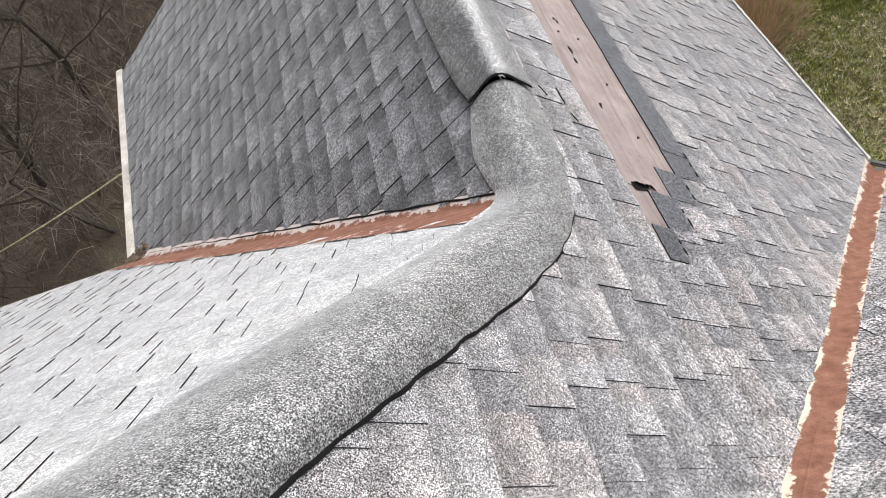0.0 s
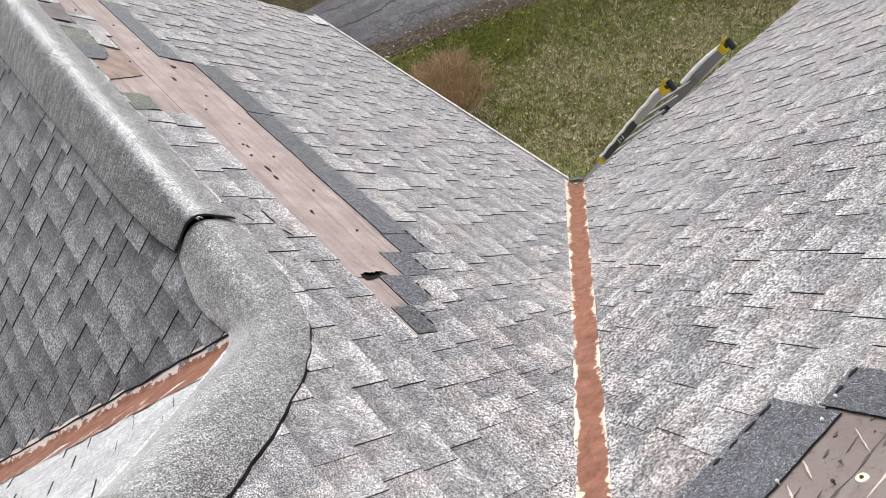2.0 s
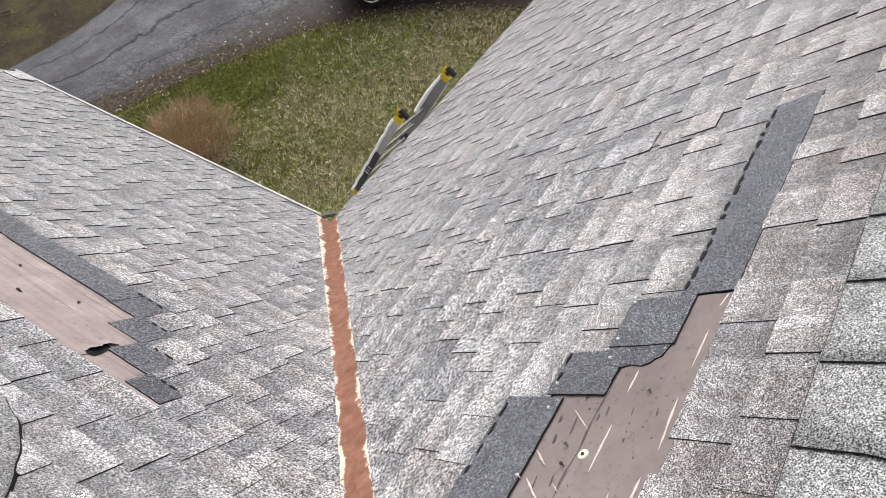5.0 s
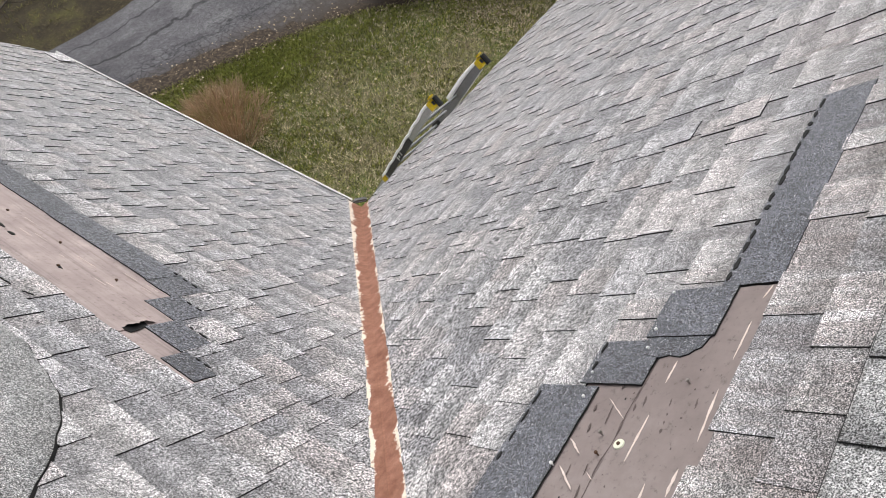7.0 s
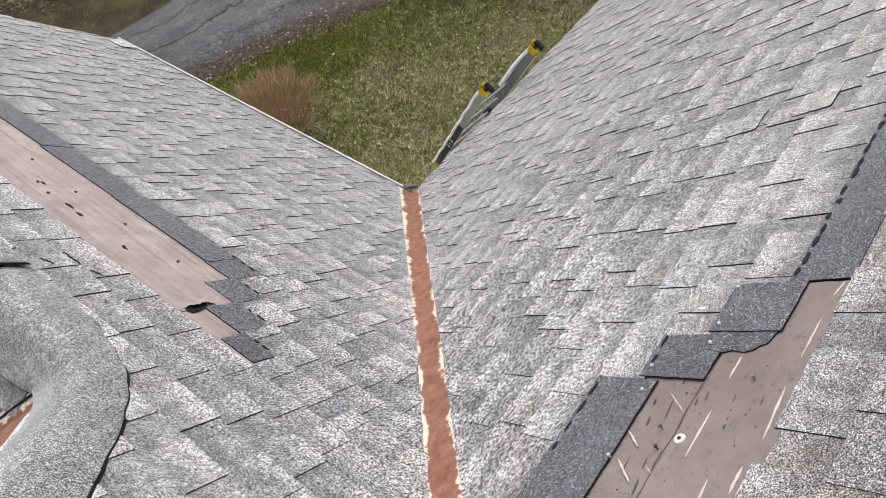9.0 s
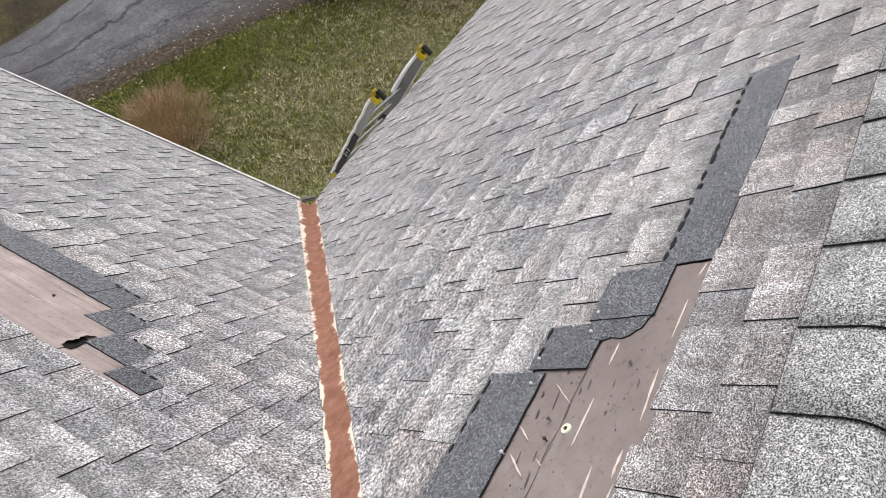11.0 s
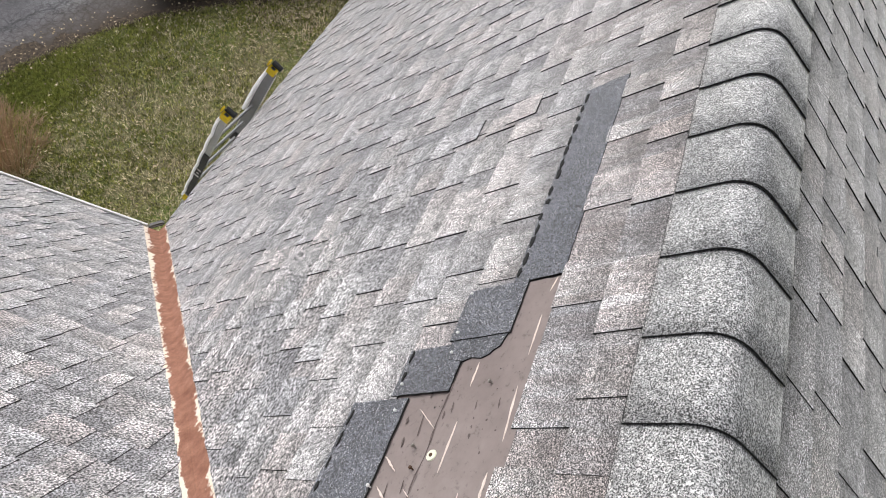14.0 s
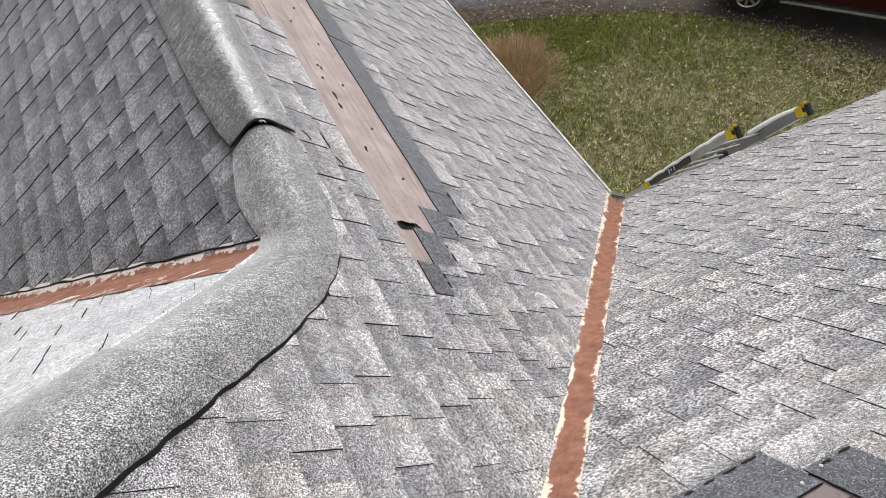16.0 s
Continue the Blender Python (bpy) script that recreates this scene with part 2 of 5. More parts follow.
# the rail's grey darkened as if shaded, for the second web and the rungs
m_web = plain("shaded_grey_rail", (0.27, 0.27, 0.275), 0.5, 0.2, 0.12)
m_sleeve = plain("dark_sleeve", (0.05, 0.05, 0.052), 0.5)
m_rope = plain("white_rope", (0.95, 0.945, 0.925), 0.8, 0.0, 0.03)
rope_shade = m_rope.node_tree.nodes["Principled BSDF"].inputs        # loose nylon fibres let light through
rope_shade["Subsurface Weight"].default_value = 1.0
rope_shade["Subsurface Radius"].default_value = (1.0, 1.0, 1.0)
rope_shade["Subsurface Scale"].default_value = 0.05
rope_shade["Sheen Weight"].default_value = 1.0
m_scuff = plain("scuffed_felt", (0.66, 0.555, 0.505), 0.8, 0.0, 0.2, 40)
m_moss = granules("mossy_granules", (0.03, 0.034, 0.028), (0.27, 0.295, 0.25), [(0.0, 0.9), (1.0, 1.1)])


def ground_material():
    m = Mat("lawn_soil", 0.95)
    a = m.ramp(m.noise(0.8, 5.0, 0.65), [(0.30, (0.185, 0.152, 0.086)), (0.44, (0.172, 0.160, 0.076)), (0.56, (0.142, 0.156, 0.052)), (0.72, (0.108, 0.146, 0.030))])
    b = m.ramp(m.noise(30.0, 5.0, 0.8), [(0.36, 0.28), (0.5, 0.92), (0.66, 1.85)])
    c = m.mix(a, b, 0.9, "MULTIPLY")
    d = m.ramp(m.noise(70.0, 2.0, 0.7), [(0.58, 0.0), (0.70, 1.0)])
    c = m.mix(c, (0.20, 0.16, 0.085), m.math("MULTIPLY", d, 0.6))
    c = m.mix(c, m.ramp(m.noise(11.0, 4.0, 0.75), [(0.36, 0.5), (0.5, 0.95), (0.66, 1.45)]), 0.85, "MULTIPLY")
    m.bump(m.noise(30, 4), 0.8, 0.03)
    return m.color(c)


m_ground = ground_material()


def asphalt_material():
    """Old asphalt: u runs along the drive in metres, v across it from 0 to 1."""
    m = Mat("driveway_asphalt", 0.85)
    a = m.ramp(m.noise(0.9, 5.0, 0.6), [(0.3, (0.074, 0.071, 0.077)), (0.5, (0.112, 0.108, 0.116)), (0.7, (0.160, 0.156, 0.162))])
    g = m.ramp(m.noise(55.0, 3.0, 0.7), [(0.35, 0.65), (0.65, 1.3)])
    c = m.mix(a, g, 0.85, "MULTIPLY")
    sep = m.n("ShaderNodeSeparateXYZ")
    uv = m.n("ShaderNodeUVMap").outputs[0]
    m.link(uv, sep.inputs[0])
    mp = m.n("ShaderNodeMapping")
    mp.inputs["Scale"].default_value = (0.22, 9.0, 1)
    m.link(uv, mp.inputs["Vector"])
    track = m.noise(1.0, 4.0, 0.6, mp.outputs[0])
    c = m.mix(c, m.ramp(track, [(0.30, 0.62), (0.46, 0.94), (0.64, 1.30)]), 0.55, "MULTIPLY")
    c = m.mix(c, m.ramp(m.noise(17.0, 5.0, 0.8), [(0.34, 0.55), (0.5, 0.98), (0.66, 1.5)]), 0.7, "MULTIPLY")
    v = m.math("ADD", sep.outputs[1], m.math("MULTIPLY", m.math("SUBTRACT", m.noise(0.75, 4.0, 0.6), 0.5), 0.30))
    for at, w, dark in ((0.27, 0.008, 0.55), (0.55, 0.014, 0.30), (0.80, 0.011, 0.38)):
        line = m.math("ABSOLUTE", m.math("SUBTRACT", v, at))
        c = m.mix(c, m.ramp(line, [(w * 0.4, dark), (w, 1.0)]), 0.85, "MULTIPLY")
    vo = m.n("ShaderNodeTexVoronoi", Scale=8.0)
    vo.feature = "DISTANCE_TO_EDGE"
    w = m.n("ShaderNodeTexNoise", Scale=3.0, Detail=4.0)
    m.link(m.pos(), w.inputs["Vector"])
    m.link(m.mix(m.pos(), w.outputs["Color"], 0.25), vo.inputs["Vector"])
    crack = m.ramp(vo.outputs["Distance"], [(0.0, 0.22), (0.06, 0.9), (0.2, 1.08)])
    worn = m.ramp(m.math("ADD", sep.outputs[1], m.math("MULTIPLY", m.noise(0.8, 3.0), 0.5)), [(0.50, 1.0), (0.72, 0.15)])
    c = m.mix(c, m.mix((1.0, 1.0, 1.0), crack, worn), 0.75, "MULTIPLY")
    dirt = m.math("ADD", sep.outputs[1], m.math("MULTIPLY", m.math("SUBTRACT", m.noise(3.5, 5.0, 0.7), 0.5), 0.22))
    c = m.mix(c, m.mix((0.030, 0.023, 0.018), (0.085, 0.064, 0.048), m.noise(38.0, 3.0, 0.7)), m.ramp(dirt, [(0.05, 0.92), (0.24, 0.0)]))
    m.bump(m.noise(60.0, 3.0), 0.4, 0.006)
    return m.color(c)


m_asphalt = asphalt_material()


def leafy(name, lo, hi, rough=0.8, tufts=0.0):
    m = Mat(name, rough)
    tuft = m.ramp(m.noise(13.0, 4.0, 0.75), [(0.36, 0.58), (0.5, 0.98), (0.64, 1.42)])
    return m.color(m.mix(m.mix(m.mix(lo, hi, m.rand()), m.ramp(m.noise(3.0, 3.0), [(0.3, 0.75), (0.7, 1.2)]), 0.8, "MULTIPLY"), tuft, tufts, "MULTIPLY"))


m_blade = leafy("grass_blades", (0.050, 0.058, 0.013), (0.41, 0.415, 0.105), 0.8, 0.9)
m_straw = leafy("dry_grass", (0.25, 0.215, 0.115), (0.78, 0.69, 0.46), 0.8, 0.9)
m_leaf = leafy("fallen_leaves", (0.24, 0.175, 0.10), (0.66, 0.55, 0.38))
m_twig = leafy("tan_twigs", (0.34, 0.225, 0.14), (0.66, 0.475, 0.315))
m_bark = plain("bare_bark", (0.085, 0.072, 0.060), 0.9, 0.0, 0.35)
m_needle = leafy("evergreen_needles", (0.010, 0.022, 0.010), (0.03, 0.05, 0.022))
m_brush = leafy("bare_brush", (0.045, 0.036, 0.028), (0.12, 0.098, 0.078))
m_red = plain("dark_red_car_paint", (0.048, 0.005, 0.007), 0.25, 0.2, 0.05)
m_chrome = plain("chrome", (0.58, 0.59, 0.62), 0.13, 0.85, 0.03)
m_tyre = plain("tyre_rubber", (0.020, 0.020, 0.021), 0.8)
m_dark = plain("dark_underbody", (0.008, 0.008, 0.009), 0.8)
m_lens = plain("headlight_lens", (0.70, 0.71, 0.73), 0.25)


def glass_material():
    m = Mat("car_glass", 0.05)
    m.b.inputs["Transmission Weight"].default_value = 0.9
    return m.color((0.05, 0.06, 0.06))


m_glass = glass_material()


# ---- building helpers ----
def mesh_of(name, verts, faces, mats, idx=None):
    me = bpy.data.meshes.new(name)
    me.from_pydata([tuple(v) for v in verts], [], faces)
    for mt in mats:
        me.materials.append(mt)
    if idx is not None:
        me.polygons.foreach_set("material_index", idx)
    me.update()
    return me


def part(name, bm, material, parent, label=""):
    """One mesh object under a thing or under a part."""
    me = bpy.data.meshes.new(name)
    bm.to_mesh(me)
    bm.free()
    me.materials.append(material)
    ob = new(name, me)
    ob.parent = parent
    if label:
        ob["label"] = label
    return ob


def part_mesh(name, me, parent, m=None, label=""):
    ob = new(name, me)
    ob.parent = parent
    if m is not None:
        ob.matrix_basis = m
    if label:
        ob["label"] = label
    return ob


def box_bm(sx, sy, sz, m=None, bevel=0.0):
    bm = bmesh.new()
    bmesh.ops.create_cube(bm, size=1.0)
    bmesh.ops.scale(bm, vec=(sx, sy, sz), verts=bm.verts)
    if bevel:
        bmesh.ops.bevel(bm, geom=bm.edges[:], offset=bevel, segments=2, affect="EDGES")
    if m is not None:
        bmesh.ops.transform(bm, matrix=m, verts=bm.verts)
    return bm


def cyl_bm(r1, r2, depth, seg=16, m=None):
    bm = bmesh.new()
    bmesh.ops.create_cone(bm, cap_ends=True, segments=seg, radius1=r1, radius2=r2, depth=depth)
    if m is not None:
        bmesh.ops.transform(bm, matrix=m, verts=bm.verts)
    return bm


def empty(name, m=None):
    ob = new(name)
    ob.empty_display_size = 0.1
    if m is not None:
        ob.matrix_basis = m
    return ob


def frame_to(a, b):
    """A pose at the middle of a-b whose z runs from a to b."""
    a, b = Vector(a), Vector(b)
    return Matrix.Translation((a + b) / 2) @ (b - a).to_track_quat("Z", "Y").to_matrix().to_4x4()


def twig_mesh(name, strokes, mat, sides=3):
    """Tapered twigs: strokes of (points, radius at the base, radius at the tip)."""
    vs, fs = [], []
    for pts, r0, r1 in strokes:
        k0 = len(vs)
        for i, p in enumerate(pts):
            d = (pts[min(i + 1, len(pts) - 1)] - pts[max(i - 1, 0)]).normalized()
            x = d.orthogonal().normalized()
            y = d.cross(x)
            r = r0 + (r1 - r0) * i / (len(pts) - 1)
            for j in range(sides):
                a = 6.2832 * j / sides
                vs.append(p + r * (math.cos(a) * x + math.sin(a) * y))
        for i in range(len(pts) - 1):
            for j in range(sides):
                a, b = k0 + i * sides + j, k0 + i * sides + (j + 1) % sides
                fs.append([a, b, b + sides, a + sides])
    me = mesh_of(name, vs, fs, [mat])
    return me


# ---- the roof's planes ----
PITCH = 0.991                       # rise over run of the main slopes
RIDGE_Y, RIDGE_Z = -3.13, 3.10      # main ridge
WING_X, WING_Z = -2.47, 2.45        # ridge of the wing
K_W, K_N = 0.69, 0.854              # rise over run of the two slopes behind the wing
E = 0.14                            # exposure of a course


class Slope:
    """A roof plane: u along the eave, s up the slope, h off the surface."""
    def __init__(self, origin, u, run, k):
        q = math.hypot(1, k)
        self.o, self.u = Vector(origin), Vector(u)
        self.s = Vector((run[0] / q, run[1] / q, k / q))
        self.n = self.u.cross(self.s)
        self.m = Matrix.Translation(self.o) @ Matrix((self.u, self.s, self.n)).transposed().to_4x4()

    def at(self, u, s, h=0.0):
        return self.o + u * self.u + s * self.s + h * self.n

    def half(self, a, b, c):
        """a*x + b*y <= c in plan, as a half-plane of u and s."""
        return (a * self.u.x + b * self.u.y, a * self.s.x + b * self.s.y, c - a * self.o.x - b * self.o.y)


SL_E = Slope((0, 0, 0), (0, 1, 0), (-1, 0), PITCH)
SL_N = Slope((0, 0, 0), (-1, 0, 0), (0, -1), PITCH)
SL_S = Slope((0, 2 * RIDGE_Y, RIDGE_Z + PITCH * RIDGE_Y), (1, 0, 0), (0, 1), PITCH)
SL_W = Slope((-5.8, 0, WING_Z + K_W * (-5.8 - WING_X)), (0, -1, 0), (1, 0), K_W)
SL_NW = Slope((0, 0.80, 1.379 - K_N * 0.80), (-1, 0, 0), (0, -1), K_N)


def clip(poly, halves):
    for a, b, c in halves:
        out = []
        for i, p in enumerate(poly):
            q = poly[i - 1]
            dp, dq = a * p[0] + b * p[1] - c, a * q[0] + b * q[1] - c
            if (dp <= 0) != (dq <= 0):
                k = dq / (dq - dp)
                out.append((q[0] + k * (p[0] - q[0]), q[1] + k * (p[1] - q[1])))
            if dp <= 0:
                out.append(p)
        poly = out
        if len(poly) < 3:
            return []
    return poly


def prism(poly, hgt, thick):
    """Vertices and faces of a slab over poly; hgt(u, s) is the height of its top."""
    n = len(poly)
    v = [(u, s, hgt(u, s)) for u, s in poly] + [(u, s, hgt(u, s) - thick) for u, s in poly]
    f = [list(range(n))] + [[i, i + n, (i + 1) % n + n, (i + 1) % n] for i in range(n)]
    return v, f, [0] + [1] * n


def tab_uv(me, uvs):
    """Lays uvs, one a vertex, on the mesh."""
    lay = me.uv_layers.new(name="UVMap")
    vi = np.empty(len(me.loops), dtype=np.int32)
    me.loops.foreach_get("vertex_index", vi)
    lay.data.foreach_set("uv", np.asarray(uvs, dtype=np.float32)[vi].ravel())


def ccw(poly):
    a = sum(p[0] * q[1] - q[0] * p[1] for p, q in zip(poly, poly[1:] + poly[:1]))
    return poly if a > 0 else poly[::-1]


def deck(name, sl, plan, label, mat=None):
    """The boarded deck under the shingles, 20 mm thick."""
    pts = []
    for x, y in plan:
        d = Vector((x, y, 0)) - Vector((sl.o.x, sl.o.y, 0))
        run = Vector((sl.s.x, sl.s.y, 0))
        pts.append((d.dot(Vector((sl.u.x, sl.u.y, 0))), d.dot(run) / run.length_squared))
    v, f, _ = prism(ccw(pts), lambda u, s: -0.004, 0.022)
    f.append([i + len(pts) for i in range(len(pts))][::-1])
    ob = new(name, mesh_of(name, [sl.m @ Vector(p) for p in v], f, [mat or m_edge]))
    return tagged(ob, label, "roof", kind="structure")


TOOTH = [0.07, 0.09, 0.11, 0.135, 0.165, 0.20]
GAP = [0.06, 0.085, 0.105, 0.13, 0.175]
tab_meshes = {}


def tab_mesh(w, tooth, mat, low):
    """A whole tab, shared by all of its width."""
    key = (w, tooth, mat.name)
    if key not in tab_meshes:
        lift = 0.0036 if tooth else 0.0
        poly = [(0.0, 0.0), (w, 0.0), (w, E + 0.018), (0.0, E + 0.018)]
        v, f, idx = prism(poly, lambda u, s: 0.0053 + lift - 0.031 * s, 0.008)
        me = mesh_of("shingle", v, f, [mat if tooth else low, m_edge], idx)
        tab_uv(me, [(p[0] / w, p[1] / E) for p in v])
        tab_meshes[key] = me
    return tab_meshes[key]


def shingle(roof, sl, s0, rows, u0, u1, halves_for, mat, near, bare, rng, low, bridge=None):
    """Courses of laminated shingles: thick tabs with thin ones between. near(u, s): tabs that are pieces of their own;
    bare(row_s): stretches of u without tabs."""
    vs, fs, ix, uvs = [], [], [], []
    made = 0
    for r in range(rows):
        s = s0 + r * E
        u = u0 - rng.random() * 0.3
        tooth = rng.random() < 0.5
        gaps = sorted(bare(s))
        while u < u1:
            w = rng.choice(TOOTH if tooth else GAP)
            start = u
            for a, b in gaps:                      # stop at, then jump over, a bare stretch
                if start < a < start + w:
                    w = a - start
                if a - 1e-6 <= start < b - 1e-6:
                    start = None
                    u = b
                    break
            if start is None:
                continue
            js, jh = rng.uniform(-0.004, 0.004), rng.uniform(-0.0006, 0.0012)
            whole = [(start, s), (start + w, s), (start + w, s + E + 0.018), (start, s + E + 0.018)]
            halves = halves_for(start + w / 2, s + E / 2)
            poly = clip(whole, halves)
            if len(poly) >= 3 and w > 0.012:
                cut = len(poly) != 4 or max(abs(p[0] - q[0]) + abs(p[1] - q[1]) for p, q in zip(sorted(poly), sorted(whole))) > 1e-4
                std = w in TOOTH or w in GAP
                if near(start, s) and not cut and std and made < 300 and not (bridge and max(bridge(a, b) for a, b in whole) > 0):
                    made += 1
                    tilt = Matrix.Rotation(rng.uniform(-0.006, 0.006), 4, "Z")
                    part_mesh("shingle", tab_mesh(w, tooth, mat, low), roof, sl.m @ Matrix.Translation((start, s + js, jh)) @ tilt)
                else:
                    lift = (0.0036 if tooth else 0.0) + jh
                    v, f, idx = prism(ccw(poly), lambda a, b: 0.0053 + lift - 0.031 * (b - s - js), 0.008)
                    v = [(a, b, c + (bridge(a, b) if bridge else 0.0)) for a, b, c in v]
                    k = len(vs)
                    uvs += [((a - start) / w, (b - s) / E) for a, b, c in v]
                    vs += [sl.m @ Vector(p) for p in v]
                    fs += [[i + k for i in g] for g in f]
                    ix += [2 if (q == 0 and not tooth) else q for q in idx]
            u = start + w
            tooth = not tooth
    me = mesh_of("shingle_courses", vs, fs, [mat, m_edge, low], ix)
    tab_uv(me, uvs)
    ob = part_mesh("shingle_courses", me, roof)
    tagged(ob, kind="stuff")


def sheet(name, sl, poly, h, thick, mats, parent, label="", wob=0.0, rng=None):
    """A thin flat piece lying on a slope, with slightly torn edges where wob is given."""
    pts = []
    for p, q in zip(poly, poly[1:] + poly[:1]):
        n = max(1, int(math.hypot(q[0] - p[0], q[1] - p[1]) / 0.02)) if wob else 1
        for i in range(n):
            k = i / n
            j = (rng.uniform(-wob, wob), rng.uniform(-wob, wob)) if wob and 0 < i else (0, 0)
            pts.append((p[0] + k * (q[0] - p[0]) + j[0], p[1] + k * (q[1] - p[1]) + j[1]))
    v, f, idx = prism(ccw(pts), lambda u, s: h, thick)
    me = mesh_of(name, [sl.m @ Vector(p) for p in v], f, mats, idx if len(mats) > 1 else None)
    return part_mesh(name, me, parent, None, label)


def rect(sl_sign, c0, c1, s0, s1):
    """A rectangle given by the plan coordinate along the eave and by s."""
    a, b = sorted((sl_sign * c0, sl_sign * c1))
    return [(a, s0), (b, s0), (b, s1), (a, s1)]


# ---- roofs ----
rng = random.Random(4)

# east slope of the wing, with the stripped courses
roof_east = deck("roof_east", SL_E, [(0.0, 0.03), (0.0, 3.93), (WING_X + 0.04, 3.93), (WING_X + 0.04, -1.25), (-3.36, -2.33), (-3.4, -3.4)], "grey shingled roof slope with a stripped course showing underlayment")


def halves_east(u, s):
    h = [SL_E.half(1.0836, -1.0, -0.143), SL_E.half(1, 0, 0.02), SL_E.half(0, 1, 3.93)]
    if u > -1.25:
        h.append(SL_E.half(-1, 0, -WING_X - 0.06))
    elif u > -1.42:
        h.append(SL_E.half(-1, 0, 2.505))
    else:
        h.append(SL_E.half(-1, 0.862, 1.392 - 0.09))
        h.append(SL_E.half(-1, 0, 3.4))
    return h


EAST_BARE = {2.46: [(-0.885, 1.30)], 2.60: [(-1.055, 1.30)], 2.74: [(-1.24, 2.33)], 2.88: [(-1.41, 2.33)], 3.02: [(0.42, 1.50), (1.88, 2.33)], 3.16: [(0.40, 1.54), (1.61, 1.96)]}


def bridge_east(u, s):
    """Near the valley the tabs lie over its fold."""
    d = -s / math.hypot(1, PITCH) - u
    return 0.36 * max(0.0, d + 0.26) ** 2


def bare_east(s):
    return EAST_BARE.get(round(s, 2), [])


sheet("underlayment_sheet", SL_E, rect(1, 0.36, 2.40, 3.03, 3.34), -0.0012, 0.003, [m_felt_pale], roof_east, "bare brownish pink underlayment felt")
sheet("underlayment_sheet", SL_E, rect(1, -1.43, 2.40, 2.50, 3.03), -0.0012, 0.003, [m_felt_pale], roof_east, "bare brownish pink underlayment felt")
sheet("underlayment_sheet", SL_E, rect(1, -1.045, 2.38, 2.765, 3.04), 0.0028, 0.003, [m_felt_pale], roof_east, "bare brownish pink underlayment felt", 0.002, rng)
for y0, y1, a, b, h in ((-0.885, -0.715, 2.452, 2.636, 0.0065), (-0.725, -0.05, 2.455, 2.630, 0.009), (-0.045, 0.58, 2.448, 2.622, 0.007), (0.585, 1.31, 2.44, 2.61, 0.009), (-1.055, -0.878, 2.595, 2.768, 0.0075),
                       (-1.24, -1.048, 2.735, 2.903, 0.007), (-1.41, -1.245, 2.875, 2.995, 0.006), (1.30, 2.33, 2.665, 2.825, 0.010), (0.42, 0.57, 3.165, 3.30, 0.006), (1.12, 1.30, 3.16, 3.31, 0.007)):
    sheet("shingle_remnant", SL_E, rect(1, y0, y1, a, b), h * 0.75, 0.0045, [m_fresh, m_edge], roof_east, "dark unweathered lower shingle layer", 0.0012, rng)
m_tan = plain("tan_felt", (0.33, 0.25, 0.215), 0.8, 0, 0.3)
m_mauve = plain("mauve_felt", (0.20, 0.175, 0.18), 0.8, 0, 0.25)
for poly, h, mt, lb in (([(1.47, 3.35), (1.54, 3.16), (1.25, 3.17), (1.22, 3.32)], 0.010, m_moss, "torn greenish shingle remnant"),
                        ([(1.22, 3.33), (1.27, 3.14), (1.10, 3.19), (1.04, 3.22), (1.0, 3.35)], 0.012, m_fresh, "dark torn shingle remnant"),
                        ([(1.99, 3.16), (1.82, 3.36), (1.61, 3.34), (1.62, 3.20)], 0.012, m_mauve, "torn mauve-grey scrap of felt"),
                        ([(0.60, 3.16), (0.43, 3.17), (0.38, 3.31), (0.59, 3.31)], 0.008, m_moss, "torn greenish shingle remnant"),
                        ([(1.54, 3.155), (1.52, 3.06), (1.28, 3.055), (1.30, 3.17)], 0.009, m_shingle, "pale torn shingle remnant"),
                        ([(1.18, 3.17), (1.27, 3.06), (1.08, 3.05), (0.91, 3.07), (0.80, 3.22), (0.75, 3.31), (0.96, 3.32)], 0.0045, m_tan, "torn tan scrap of felt")):
    sheet("felt_scrap" if "scrap" in lb else "shingle_remnant", SL_E, poly, h, 0.004, [mt, m_edge], roof_east, lb, 0.005, rng)
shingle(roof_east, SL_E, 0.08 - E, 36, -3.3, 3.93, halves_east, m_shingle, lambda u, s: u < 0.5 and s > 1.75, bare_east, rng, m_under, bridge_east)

# north slope of the main roof
roof_north = deck("roof_north", SL_N, [(0.03, 0.0), (6.2, 0.0), (6.2, RIDGE_Y + 0.05), (-3.08, RIDGE_Y + 0.05)], "grey shingled roof slope with a torn-off patch below its ridge")


def halves_north(u, s):
    return [SL_N.half(-1, 0.9543, -0.078), SL_N.half(0, 1, 0.02), SL_N.half(0, -1, -RIDGE_Y - 0.09), SL_N.half(1, 0, 6.2)]


NORTH_BARE = {3.42: [(1.668, 2.6)], 3.56: [(1.52, 2.6)], 3.70: [(1.353, 2.6)], 3.84: [(0.56, 2.6)]}


def bare_north(s):
    return NORTH_BARE.get(round(s, 2), [])


sheet("underlayment_sheet", SL_N, rect(-1, -2.60, -1.30, 3.45, 3.79), -0.0012, 0.003, [m_felt], roof_north, "bare brownish pink underlayment felt")
sheet("underlayment_sheet", SL_N, rect(-1, -2.60, -1.357, 3.765, 3.995), 0.0048, 0.005, [m_felt, m_edge], roof_north, "bare brownish pink underlayment felt", 0.0015, rng)
